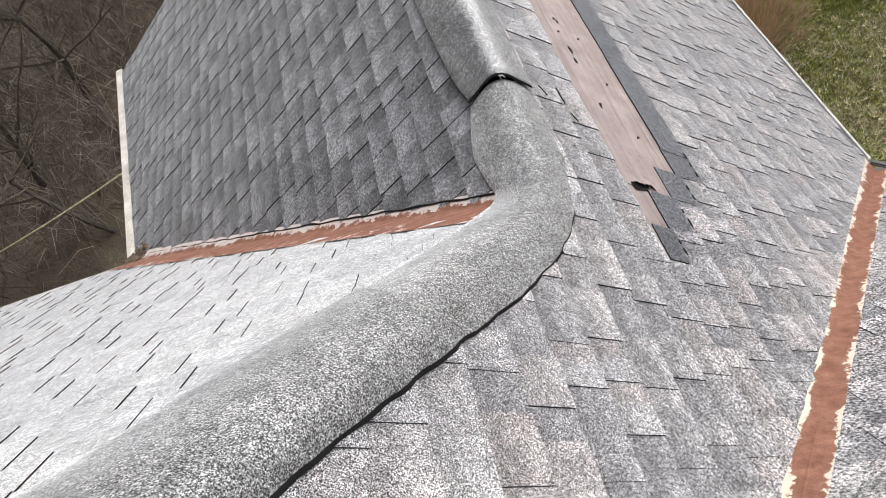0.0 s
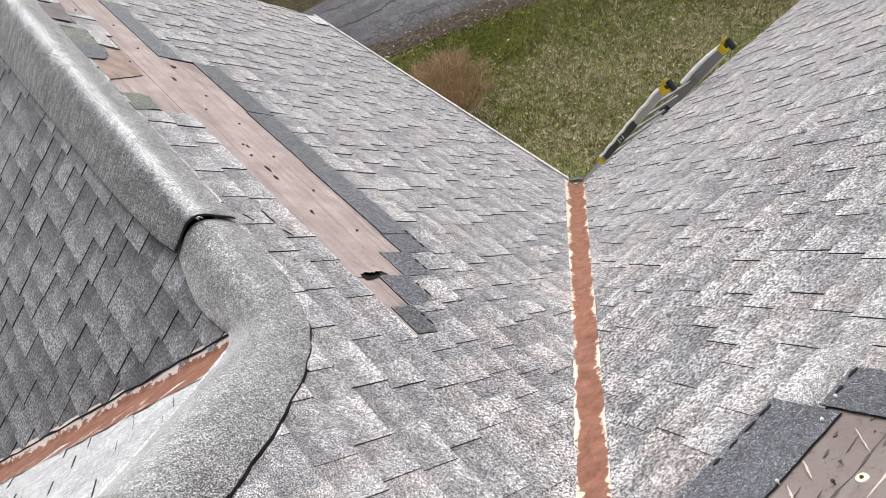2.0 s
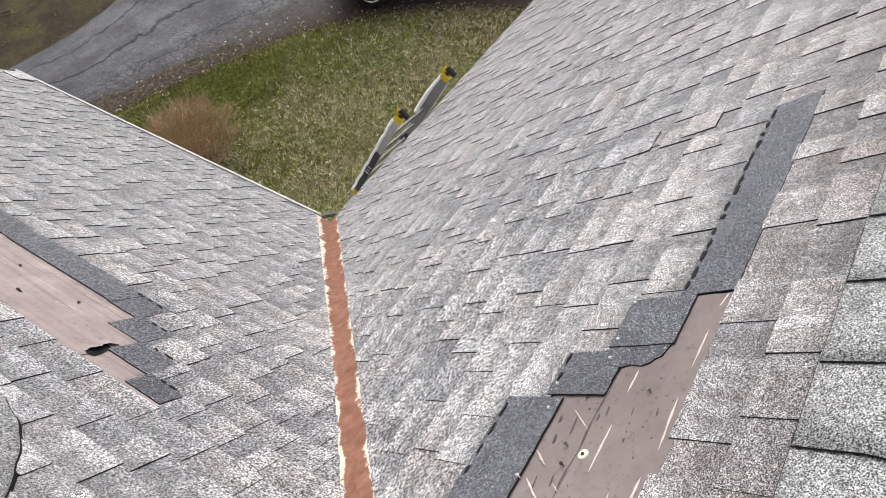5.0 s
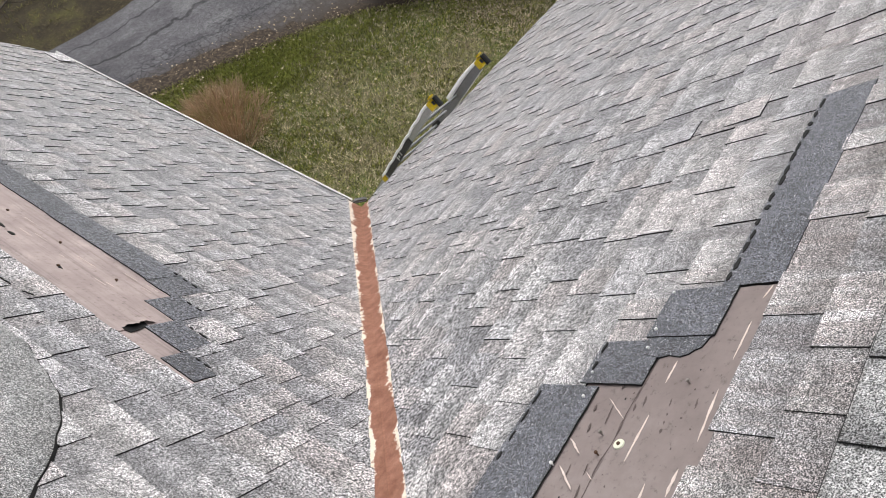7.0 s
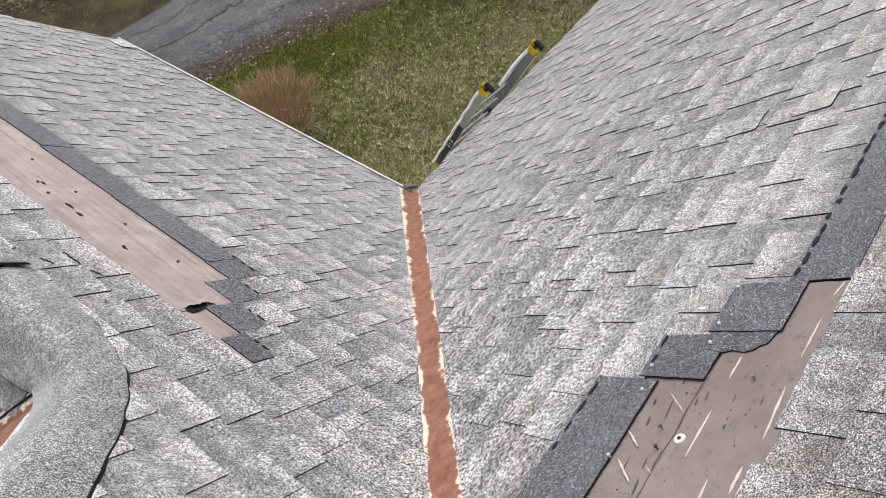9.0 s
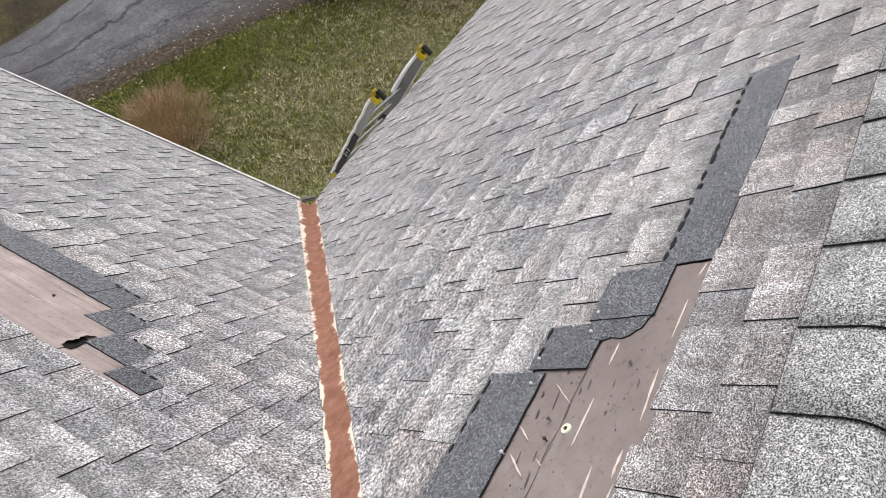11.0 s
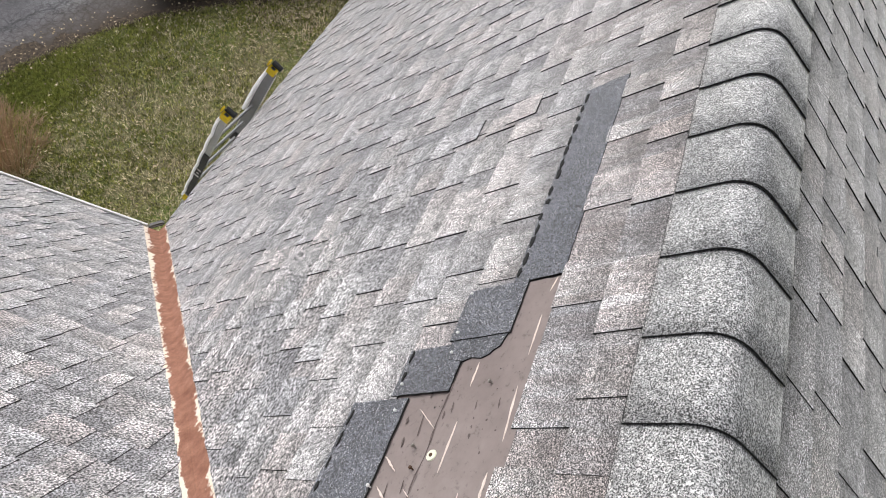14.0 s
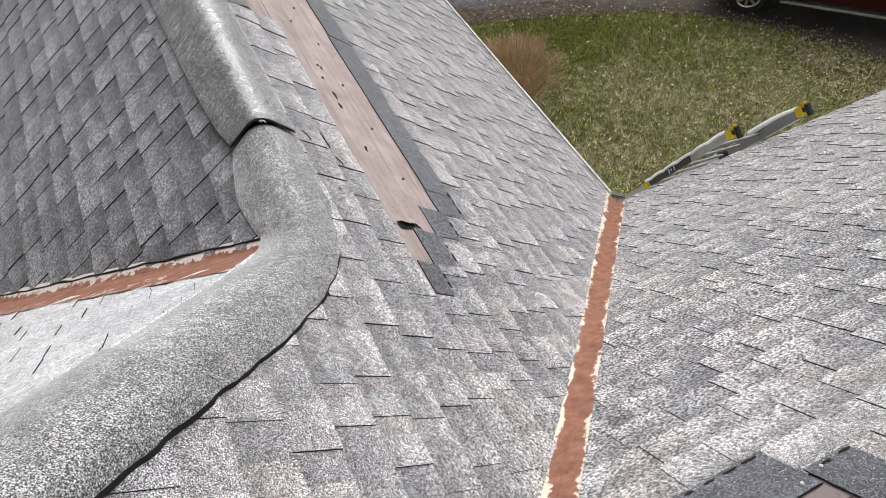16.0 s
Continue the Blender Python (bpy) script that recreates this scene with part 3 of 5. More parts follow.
for x0, x1, a, b, h, wob in ((-1.352, -0.56, 3.835, 3.985, 0.0085, 0.0008), (-1.512, -1.353, 3.695, 3.888, 0.0125, 0.001),
                             (-1.657, -1.52, 3.558, 3.757, 0.0075, 0.001), (-2.60, -1.667, 3.42, 3.628, 0.0075, 0.0012)):
    sheet("shingle_remnant", SL_N, rect(-1, x0, x1, a, b), h, 0.005, [m_fresh, m_edge], roof_north, "dark unweathered lower shingle layer", wob, rng)
sheet("shingle_remnant", SL_N, [(1.50, 3.703), (1.55, 3.702), (1.566, 3.715), (1.571, 3.740), (1.577, 3.766), (1.569, 3.790), (1.574, 3.822), (1.566, 3.843), (1.554, 3.853), (1.545, 3.869), (1.519, 3.876), (1.50, 3.885)],
      0.0090, 0.004, [m_fresh, m_edge], roof_north, "scalloped torn lip of a dark shingle", 0.0015, rng)
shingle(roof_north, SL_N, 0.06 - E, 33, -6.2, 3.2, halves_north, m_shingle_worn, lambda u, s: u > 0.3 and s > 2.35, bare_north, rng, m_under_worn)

# south slope behind the main ridge
roof_south = deck("roof_south", SL_S, [(-3.13, RIDGE_Y - 0.05), (6.2, RIDGE_Y - 0.05), (6.2, 2 * RIDGE_Y), (-3.13, 2 * RIDGE_Y)], "grey shingled roof slope falling away behind the ridge")
shingle(roof_south, SL_S, 0.02, 32, -3.1, 6.2, lambda u, s: [SL_S.half(0, 1, RIDGE_Y - 0.09), SL_S.half(1, 0, 6.2), SL_S.half(-1, 0, 3.1)], m_shingle, lambda u, s: -1.4 < u < 0.9 and s > 3.0, lambda s: [], rng, m_under)

# west slope of the wing
roof_west = deck("roof_west", SL_W, [(WING_X - 0.05, -1.19), (WING_X - 0.05, 3.93), (-5.68, 3.93), (-5.15, 0.915)], "dark grey shingled slope of the wing with staggered tabs")


def halves_west(u, s):
    return [SL_W.half(-1, -1.238, 4.022 - 0.02), SL_W.half(1, 0, WING_X - 0.07), SL_W.half(0, 1, 3.93), SL_W.half(-1, -0.1757, 4.99)]


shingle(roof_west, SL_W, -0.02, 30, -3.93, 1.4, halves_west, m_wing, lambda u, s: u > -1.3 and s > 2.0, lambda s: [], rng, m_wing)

# low pale slope beside the wing
roof_northwest = deck("roof_northwest", SL_NW, [(-2.53, -1.22), (-3.60, -2.46), (-9.0, -2.46), (-9.0, 0.78), (-4.99, 0.78)], "pale sun-bleached shingled slope beside the wing")


def halves_northwest(u, s):
    return [SL_NW.half(1, 1.238, -4.022 - 0.20), SL_NW.half(1, -0.862, -1.392 - 0.08), SL_NW.half(0, 1, 0.80), SL_NW.half(0, -1, 2.46), SL_NW.half(-1, 0, 9.0)]


shingle(roof_northwest, SL_NW, 0.0, 31, 2.4, 9.0, halves_northwest, m_pale, lambda u, s: u < 5.0 and s > 1.2, lambda s: [], rng, m_pale)


# ---- valley flashings ----
def flashing(name, label, lines, mat, cuts, n=60):
    """A folded strip between two edges and a middle line, each given by its two ends."""
    thing = empty(name)
    cols = [-1.0, -0.55, -0.09, -0.035, 0.0, 0.035, 0.09, 0.55, 1.0]
    m = len(cols)
    for q, (t0, t1) in enumerate(zip(cuts, cuts[1:])):          # lapped lengths, the upper one over the lower
        vs, fs, uv = [], [], []
        rows = max(6, int(n * (t1 - t0)))
        for i in range(rows + 1):
            t = t0 - 0.012 * (q > 0) + (t1 - t0 + 0.012 * (q > 0)) * i / rows
            a, c, b = [Vector(p).lerp(Vector(e), t) for p, e in lines]
            for k in cols:
                p = c.lerp(b, k) if k >= 0 else c.lerp(a, -k)
                lap = 0.0016 * q
                vs.append(p + Vector((0, 0, lap + 0.002 * (1 - abs(k)) + 0.0035 * (k == 0) + 0.0006 * noise.noise(Vector((k * 2, t * 25, 0))))))
                uv.append((k, t * 4.0))
        for i in range(rows):
            for j in range(m - 1):
                fs.append([i * m + j, i * m + j + 1, (i + 1) * m + j + 1, (i + 1) * m + j])
        me = mesh_of("metal_strip", vs, fs, [mat])
        lay = me.uv_layers.new(name="UVMap")
        for lp in me.loops:
            lay.data[lp.index].uv = uv[lp.vertex_index]
        me.polygons.foreach_set("use_smooth", [True] * len(fs))
        part_mesh("metal_strip", me, thing)
    return tagged(thing, label, "roof flashing")


def on_e(x, y, h=0.004):
    return (x + h * 0.7, y, -PITCH * x + h * 0.7)


def on_n(x, y, h=0.004):
    return (x, y + h * 0.7, -PITCH * y + h * 0.7)


flashing("valley_flashing", "rusted metal valley flashing with cream paint flaking at its edges",
         [(on_e(0.02, 0.195), (-3.08, -3.164, 3.069)), ((0.022, 0.03, -0.024), on_n(-2.955, -3.1, -0.004)), (on_n(0.125, 0.02, -0.002), on_n(-2.850, -3.1, -0.004))], m_rust, (0.0, 0.34, 0.68, 1.0))


def on_w(x, y, h=0.004):
    return (x, y, WING_Z + K_W * (x - WING_X) + h)


def on_nw(x, y, h=0.004):
    return (x, y, 1.379 - K_N * y + h)


flashing("valley_flashing", "rusted metal valley flashing with peeling pale paint beside the wing",
         [(on_w(-2.56, -1.12), on_w(-5.10, 0.95)), (on_nw(-2.62, -1.14, 0.006), on_nw(-5.07, 0.83, 0.006)), (on_nw(-2.73, -1.275, 0.012), on_nw(-5.27, 0.765, 0.012))], m_rust_peel, (0.0, 0.30, 0.66, 1.0))
# bead of roof cement along the cut edge of the west slope
bead = bpy.data.curves.new("cement_bead", "CURVE")
bead.dimensions, bead.bevel_depth, bead.bevel_resolution = "3D", 0.0065, 2
sp = bead.splines.new("POLY")
sp.points.add(59)
for i, pt in enumerate(sp.points):
    t = i / 59
    x, y = -2.60 + t * (-5.09 + 2.60), -1.135 + t * (0.875 + 1.135)
    w = noise.noise(Vector((t * 30, 3, 1)))
    pt.co = (*on_w(x + 0.006 * w, y + 0.03 + 0.008 * w, 0.010), 1)
    pt.radius = 0.5 + 0.9 * abs(noise.noise(Vector((t * 40, 0, 5))))
bead.materials.append(m_tar)
tagged(new("cement_bead", bead), "black roof cement bead along a valley edge", "sealant")


# ---- ridge caps ----
def cap_piece(stations, n=12, thick=0.009, lift0=0.0, lift1=0.0, q=0.9, mat=None, worn=(), rag=0.0):
    """A bent cap over stations of (edge, apex, edge); its ends stand off by lift0 and lift1."""
    vs, fs, ix = [], [], []
    rows = len(stations)
    for i, (a, p, b) in enumerate(stations):
        k = i / (rows - 1)
        up = Vector((0, 0, lift0 * (1 - k) + lift1 * k))
        a, p, b = Vector(a) + up, Vector(p) + up, Vector(b) + up
        a += rag * (noise.noise(a * 14) * (b - a).normalized() + 0.5 * noise.noise(a * 9 + Vector((3, 1, 7))) * Vector((0, 0, 1)))
        mid = (a + b) / 2
        tip = (p - 0.5 * q * mid) / (1 - 0.5 * q)               # flat flanks and a bend of share q between them
        p0, p2 = tip + (a - tip) * q, tip + (b - tip) * q
        g = n // 4
        vs += [a.lerp(p0, j / g) for j in range(g)]
        vs += [(1 - t) ** 2 * p0 + 2 * t * (1 - t) * tip + t * t * p2 for t in (j / (n - 2 * g) for j in range(n - 2 * g))]
        vs += [p2.lerp(b, j / g) for j in range(g + 1)]
    m = n + 1
    top = len(vs)
    vs += [v - Vector((0, 0, thick)) for v in vs]
    for i in range(rows - 1):
        for j in range(n):
            q = [i * m + j, (i + 1) * m + j, (i + 1) * m + j + 1, i * m + j + 1]
            fs.append(q)
            ix.append(0)
    r = (rows - 1) * m
    for c2 in range(n):
        fs.append([c2, c2 + 1, top + c2 + 1, top + c2])
        fs.append([r + c2 + 1, r + c2, top + r + c2, top + r + c2 + 1])
        ix += [1, 1]
    for i in range(rows - 1):
        a, b = i * m, (i + 1) * m
        fs.append([a, top + a, top + b, b])
        fs.append([a + n, b + n, top + b + n, top + a + n])
        ix += [1, 1]
    me = mesh_of("cap_shingle", vs, fs, [mat or m_cap, m_edge], ix)
    if worn:
        tab_uv(me, [((i % m) / n, worn[0] + (worn[1] - worn[0]) * (i % top // m) / (rows - 1)) for i in range(len(vs))])
    me.polygons.foreach_set("use_smooth", [q == 0 for q in ix])
    return me


ridge = empty("ridge_cap")
tagged(ridge, "overlapping grey shingle caps bent over the main ridge", "ridge cap", kind="structure")
X0, STEP = -0.606, 0.195
cap_main = None
for k in range(-13, 34):
    x = X0 + k * STEP
    dj = rng.uniform(-0.0012, 0.0012)
    st = []
    for i in range(4):
        xx = (STEP + 0.05) * i / 3
        st.append(((xx, -2.998, 2.988), (xx, -3.128, 3.078), (xx, -3.262, 2.988)))
    if cap_main is None:
        cap_main = cap_piece(st, 24, 0.006, 0.013, 0.0015, 0.40)
    part_mesh("cap_shingle", cap_main, ridge, pose(x + rng.uniform(-0.004, 0.004), dj, rng.uniform(-0.0005, 0.001), 0, 0, rng.uniform(-0.15, 0.15)))

hip = empty("hip_cap")
tagged(hip, "wide rolled grey cap bending from the wing ridge onto the hip", "ridge cap", kind="structure")
# stations: east edge (x, y), apex (x, y, z), west edge (x, y, z)
CAP = [((-2.345, 3.95), (-2.475, 3.95, 2.470), (-2.68, 3.95)), ((-2.35, 2.0), (-2.475, 2.0, 2.470), (-2.69, 2.0)), ((-2.35, 0.4), (-2.475, 0.4, 2.470), (-2.665, 0.4)),
       ((-2.35, -0.40), (-2.472, -0.40, 2.468), (-2.63, -0.40)), ((-2.35, -0.66), (-2.470, -0.66, 2.462), (-2.595, -0.66)),
       ((-2.352, -0.86), (-2.472, -0.87, 2.466), (-2.645, -0.86)), ((-2.358, -1.04), (-2.482, -1.07, 2.474), (-2.635, -1.02)), ((-2.392, -1.23), (-2.515, -1.24, 2.502), (-2.625, -1.10)),
       ((-2.435, -1.37), (-2.575, -1.365, 2.560), (-2.665, -1.19)), ((-2.525, -1.53), (-2.668, -1.475, 2.652), (-2.765, -1.32)), ((-2.65, -1.685), (-2.785, -1.61, 2.768), (-2.905, -1.46)),
       ((-2.80, -1.845), (-2.925, -1.775, 2.908), (-3.06, -1.60)), ((-2.985, -2.035), (-3.095, -1.972, 3.078), (-3.26, -1.79)), ((-3.14, -2.20), (-3.245, -2.146, 3.226), (-3.42, -1.96)),
       ((-3.30, -2.38), (-3.40, -2.325, 3.380), (-3.58, -2.13))]


def station(e, p, w):
    a = Vector((e[0], e[1], -PITCH * e[0] + 0.018))
    z1 = WING_Z + K_W * (w[0] - WING_X)
    z2 = 1.379 - K_N * w[1]
    b = Vector((w[0], w[1], max(z1, z2) + 0.016))
    return a, Vector(p), b


def dense(rows, n=6):
    out = []
    for i in range(len(rows) - 1):
        p0, p1, p2, p3 = rows[max(i - 1, 0)], rows[i], rows[i + 1], rows[min(i + 2, len(rows) - 1)]
        for k in range(n):
            t = k / n
            out.append(tuple(0.5 * (2 * b + (c - a) * t + (2 * a - 5 * b + 4 * c - d) * t * t + (3 * b - a - 3 * c + d) * t ** 3) for a, b, c, d in zip(p0, p1, p2, p3)))
    out.append(rows[-1])
    return out


ST = [station(*c) for c in CAP]
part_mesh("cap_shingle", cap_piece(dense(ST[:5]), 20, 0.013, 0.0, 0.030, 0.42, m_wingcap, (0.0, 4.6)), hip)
# extra-thick dark edges also draw the shadow line along the hip's east side
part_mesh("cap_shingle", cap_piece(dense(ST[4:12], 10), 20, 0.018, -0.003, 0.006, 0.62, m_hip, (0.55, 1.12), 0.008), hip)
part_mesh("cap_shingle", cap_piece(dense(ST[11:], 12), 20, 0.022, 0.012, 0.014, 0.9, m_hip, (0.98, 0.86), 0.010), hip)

seam = [b.lerp(p, 0.10 + 0.03 * noise.noise(b * 5)) + Vector((0, 0, 0.006)) for a, p, b in dense(ST[8:], 8)]
part_mesh("seam", twig_mesh("seam", [(seam, 0.006, 0.007)], m_pale, 6), hip, None, "puckered seam along the cap's pale flank")
a, p, b = ST[4]
tuft = [([p + Vector((dx, 0.004, 0.012)), p + Vector((dx * 1.8, -0.012, 0.020 + dz)), p + Vector((dx * 2.5, -0.022, 0.012 + dz))], 0.003, 0.0012) for dx, dz in ((0.004, 0.006), (0.010, 0.002))]
part_mesh("torn_fibre", twig_mesh("torn_fibre", tuft, m_rope, 4), hip, None, "pale torn fibres at the cap's open end")

# ---- eaves, rakes, walls ----
def strip_between(name, a, b, sx, sz, mat, label, cat, up=(0, 0, 1), kind="structure"):
    """A straight bar of section sx by sz from a to b."""
    a, b = Vector(a), Vector(b)
    y = (b - a).normalized()
    z = (Vector(up) - y * Vector(up).dot(y)).normalized()
    x = y.cross(z)
    m = Matrix.Translation((a + b) / 2) @ Matrix((x, y, z)).transposed().to_4x4()
    bm = box_bm(sx, (b - a).length, sz, m, 0.003)
    me = bpy.data.meshes.new(name)
    bm.to_mesh(me)
    bm.free()
    me.materials.append(mat)
    return tagged(new(name, me), label, cat, kind=kind)


strip_between("drip_edge", (0.026, 0.12, -0.024), (0.026, 3.95, -0.024), 0.014, 0.075, m_white, "white metal drip edge along the eave", "trim")
strip_between("drip_edge", (0.10, 0.018, -0.045), (6.2, 0.018, -0.045), 0.012, 0.06, m_blackp, "dark metal drip edge along the eave", "trim")
strip_between("rake_trim", (0.02, 3.945, -0.105), (WING_X, 3.945, WING_Z - 0.105), 0.03, 0.12, m_white, "white painted rake board on the gable", "trim")
strip_between("rake_trim", on_w(-5.68, 3.945, -0.105), on_w(WING_X, 3.945, -0.105), 0.03, 0.12, m_white, "white painted rake board on the gable", "trim")
strip_between("eave_gutter", on_w(-5.20, 0.95, -0.02), on_w(-5.74, 4.02, -0.02), 0.065, 0.09, plain("weathered_white_paint", (0.60, 0.56, 0.50), 0.6, 0.0, 0.35, 5.0), "weathered white gutter along the wing's eave", "gutter")
strip_between("drip_edge", (-5.02, 0.80, 1.379 - K_N * 0.80 - 0.02), (-9.0, 0.80, 1.379 - K_N * 0.80 - 0.02), 0.014, 0.06, m_wood, "weathered metal drip edge along the eave", "trim")
GROUND = -5.1


def wall(name, x0, x1, y0, y1, top):
    bm = box_bm(x1 - x0, y1 - y0, top - GROUND, pose((x0 + x1) / 2, (y0 + y1) / 2, (top + GROUND) / 2))
    me = bpy.data.meshes.new(name)
    bm.to_mesh(me)
    bm.free()
    me.materials.append(m_siding)
    return tagged(new(name, me), "pale painted house wall under the eaves", "wall", kind="structure")


wall("wall_east", -0.45, -0.30, -0.4, 3.6, -0.05)
wall("wall_north", -0.45, 5.9, -0.45, -0.30, -0.05)
wall("wall_gable", -5.0, -0.45, 3.45, 3.60, -0.1)
wall("wall_west", -5.05, -4.90, 0.6, 3.6, 0.3)
wall("wall_northwest", -8.7, -5.05, 0.40, 0.55, 0.6)
wall("wall_south", -8.7, 5.9, -5.95, -5.80, -0.1)
wall("wall_east_end", 5.75, 5.9, -5.8, -0.45, -0.1)
wall("wall_west_end", -8.7, -8.55, -5.8, 0.40, 0.4)


def gable(name, pts, axis, at, thick=0.15):
    """A wall's pointed top: an outline of (along, z) drawn out by thick along the other axis."""
    vs = []
    for d in (0.0, thick):
        vs += [((at + d, c, z) if axis == "x" else (c, at + d, z)) for c, z in pts]
    k = len(pts)
    fs = [list(range(k)), list(range(k, 2 * k))[::-1]] + [[i, i + k, (i + 1) % k + k, (i + 1) % k] for i in range(k)]
    return tagged(new(name, mesh_of(name, vs, fs, [m_siding])), "pale painted gable wall under the roof", "wall", kind="structure")


gable("wall_gable_top", [(-0.45, -0.1), (-0.45, 0.35), (WING_X, WING_Z - 0.06), (-5.0, 0.62), (-5.0, -0.1)], "y", 3.45)
gable("wall_east_top", [(-0.45, -0.1), (-0.45, 0.36), (RIDGE_Y, 3.02), (-5.8, 0.36), (-5.8, -0.1)], "x", 5.75)
gable("wall_west_top", [(0.40, 0.38), (0.40, 0.98), (-2.46, 3.42), (-5.8, 0.40), (-5.8, 0.38)], "x", -8.70)
TOP_SW = [(-9.0, -2.47, 3.475), (-3.52, -2.47, 3.475), (-3.37, -2.36, 3.345), (-3.40, -3.39, 3.365), (-3.12, -3.20, 3.04), (-3.12, -6.26, 0.0), (-3.40, -6.26, 0.0), (-9.0, -6.26, 0.0)]
vs = [Vector(p) for p in TOP_SW] + [Vector(p) - Vector((0, 0, 0.03)) for p in TOP_SW]
SW_F = [[0, 7, 6, 1], [1, 6, 3], [1, 3, 2], [3, 6, 5, 4]]
fs = SW_F + [[i + 8 for i in f[::-1]] for f in SW_F]
roof_southwest = tagged(new("roof_southwest", mesh_of("roof_southwest", vs, fs, [m_wing])), "grey shingled slope falling away behind the hip", "roof", kind="structure")
SL_SW = Slope((0, -6.26, 0.004), (1, 0, 0), (0, 1), 3.475 / 3.79)
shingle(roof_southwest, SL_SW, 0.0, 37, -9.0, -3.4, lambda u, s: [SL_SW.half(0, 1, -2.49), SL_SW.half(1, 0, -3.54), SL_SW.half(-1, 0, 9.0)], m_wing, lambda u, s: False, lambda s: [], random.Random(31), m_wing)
# ---- ground, driveway ----
def grid_sheet(name, xs, ys, z, mat):
    vs = [(x, y, z(x, y)) for y in ys for x in xs]
    n = len(xs)
    fs = [[j * n + i, j * n + i + 1, (j + 1) * n + i + 1, (j + 1) * n + i] for j in range(len(ys) - 1) for i in range(n - 1)]
    me = mesh_of(name, vs, fs, [mat])
    me.polygons.foreach_set("use_smooth", [True] * len(fs))
    return new(name, me)


def spread(lo, hi, a, b, step):
    """Coordinates, fine from a to b and coarse out to lo and hi."""
    fine = [a + i * step for i in range(int((b - a) / step) + 1)]
    out, d = [], step
    x = a
    left = []
    while x > lo:
        d *= 1.6
        x = max(lo, x - d)
        left.append(x)
    d, x = step, fine[-1]
    right = []
    while x < hi:
        d *= 1.6
        x = min(hi, x + d)
        right.append(x)
    return left[::-1] + fine + right


ground = grid_sheet("ground", spread(-400, 400, -16, 14, 0.35), spread(-400, 400, -2, 22, 0.35), lambda x, y: GROUND + 0.03 * noise.noise(Vector((x * 0.6, y * 0.6, 0))), m_ground)
tagged(ground, "early spring lawn of patchy green and straw-coloured grass", "lawn", kind="structure")

NEAR = [(-14, 15.5), (-8, 13.6), (-3, 11.9), (0.0, 10.55), (3.0, 9.25), (4.5, 8.7), (6.0, 8.05), (7.3, 7.4), (8.3, 6.55), (9.15, 5.55), (9.9, 4.3), (10.4, 2.8), (10.7, 0.8), (10.8, -4.0), (10.8, -12.0)]
FAR = [(-14, 20.5), (-8, 17.6), (-3, 14.6), (0.0, 13.2), (3.0, 12.5), (5.0, 12.3), (7.0, 12.6), (9.5, 13.0), (12.0, 12.6), (14.5, 11.0), (16.5, 8.5), (17.5, 5.0), (18.0, 1.0), (18.0, -5.0), (18.0, -12.0)]
vs, fs = [], []
COLS = 12
rows_n = dense([(Vector((*a, 0)), Vector((*b, 0))) for a, b in zip(NEAR, FAR)], 8)
for i, (a, b) in enumerate(rows_n):
    a = a + Vector((0.10 * noise.noise(Vector((i * 0.35, 0, 0))), 0.10 * noise.noise(Vector((0, i * 0.35, 4))), 0))
    for j in range(COLS + 1):
        p = a.lerp(b, j / COLS)
        edge = min(j, COLS - j) / COLS
        vs.append((p.x, p.y, GROUND + 0.018 + 0.05 * min(1, edge * 5)))
for i in range(len(rows_n) - 1):
    for j in range(COLS):
        k = i * (COLS + 1) + j
        fs.append([k, k + 1, k + COLS + 2, k + COLS + 1])
drive = new("driveway", mesh_of("driveway", vs, [f[::-1] for f in fs], [m_asphalt]))
lay = drive.data.uv_layers.new(name="UVMap")
for lp in drive.data.loops:
    lay.data[lp.index].uv = (lp.vertex_index // (COLS + 1) * 0.4, lp.vertex_index % (COLS + 1) / COLS)
drive.data.polygons.foreach_set("use_smooth", [True] * len(fs))
tagged(drive, "cracked grey asphalt driveway curving past the lawn", "driveway", kind="structure")


m_rough = Mat("rough_dead_turf", 0.95)
m_rough = m_rough.color(m_rough.mix(m_rough.ramp(m_rough.noise(1.3, 5.0, 0.7), [(0.3, (0.024, 0.018, 0.011)), (0.5, (0.055, 0.043, 0.023)), (0.7, (0.088, 0.080, 0.028))]), m_rough.ramp(m_rough.noise(26.0, 4.0, 0.75), [(0.33, 0.4), (0.5, 0.95), (0.68, 1.7)]), 0.9, "MULTIPLY"))
vs, fs = [], []
for i, (a, b) in enumerate(rows_n):
    w = (b - a).normalized()
    for k, z in ((-0.12 + 0.15 * noise.noise(Vector((i * 0.8, 2, 2))), 0.026), (0.5, 0.035), (3.0, 0.04), (7.0, 0.035)):
        p = b + w * k
        vs.append((p.x, p.y, GROUND + z))
for i in range(len(rows_n) - 1):
    for j in range(3):
        k = i * 4 + j
        fs.append([k, k + 4, k + 5, k + 1])
tagged(new("rough_ground", mesh_of("rough_ground", vs, fs, [m_rough])), "matted brown turf beyond the driveway", "ground", kind="structure")
m_litter = Mat("leaf_litter", 0.95)
m_litter = m_litter.color(m_litter.mix(m_litter.ramp(m_litter.noise(16.0, 4.0, 0.7), [(0.3, (0.028, 0.022, 0.017)), (0.5, (0.066, 0.050, 0.037)), (0.72, (0.17, 0.128, 0.09))]), m_litter.ramp(m_litter.noise(70.0, 2.0), [(0.3, 0.6), (0.7, 1.3)]), 0.8, "MULTIPLY"))
vs, fs = [], []
rows_v = dense([(Vector((*a, 0)), Vector((*b, 0))) for a, b in zip(NEAR, FAR)], 40)
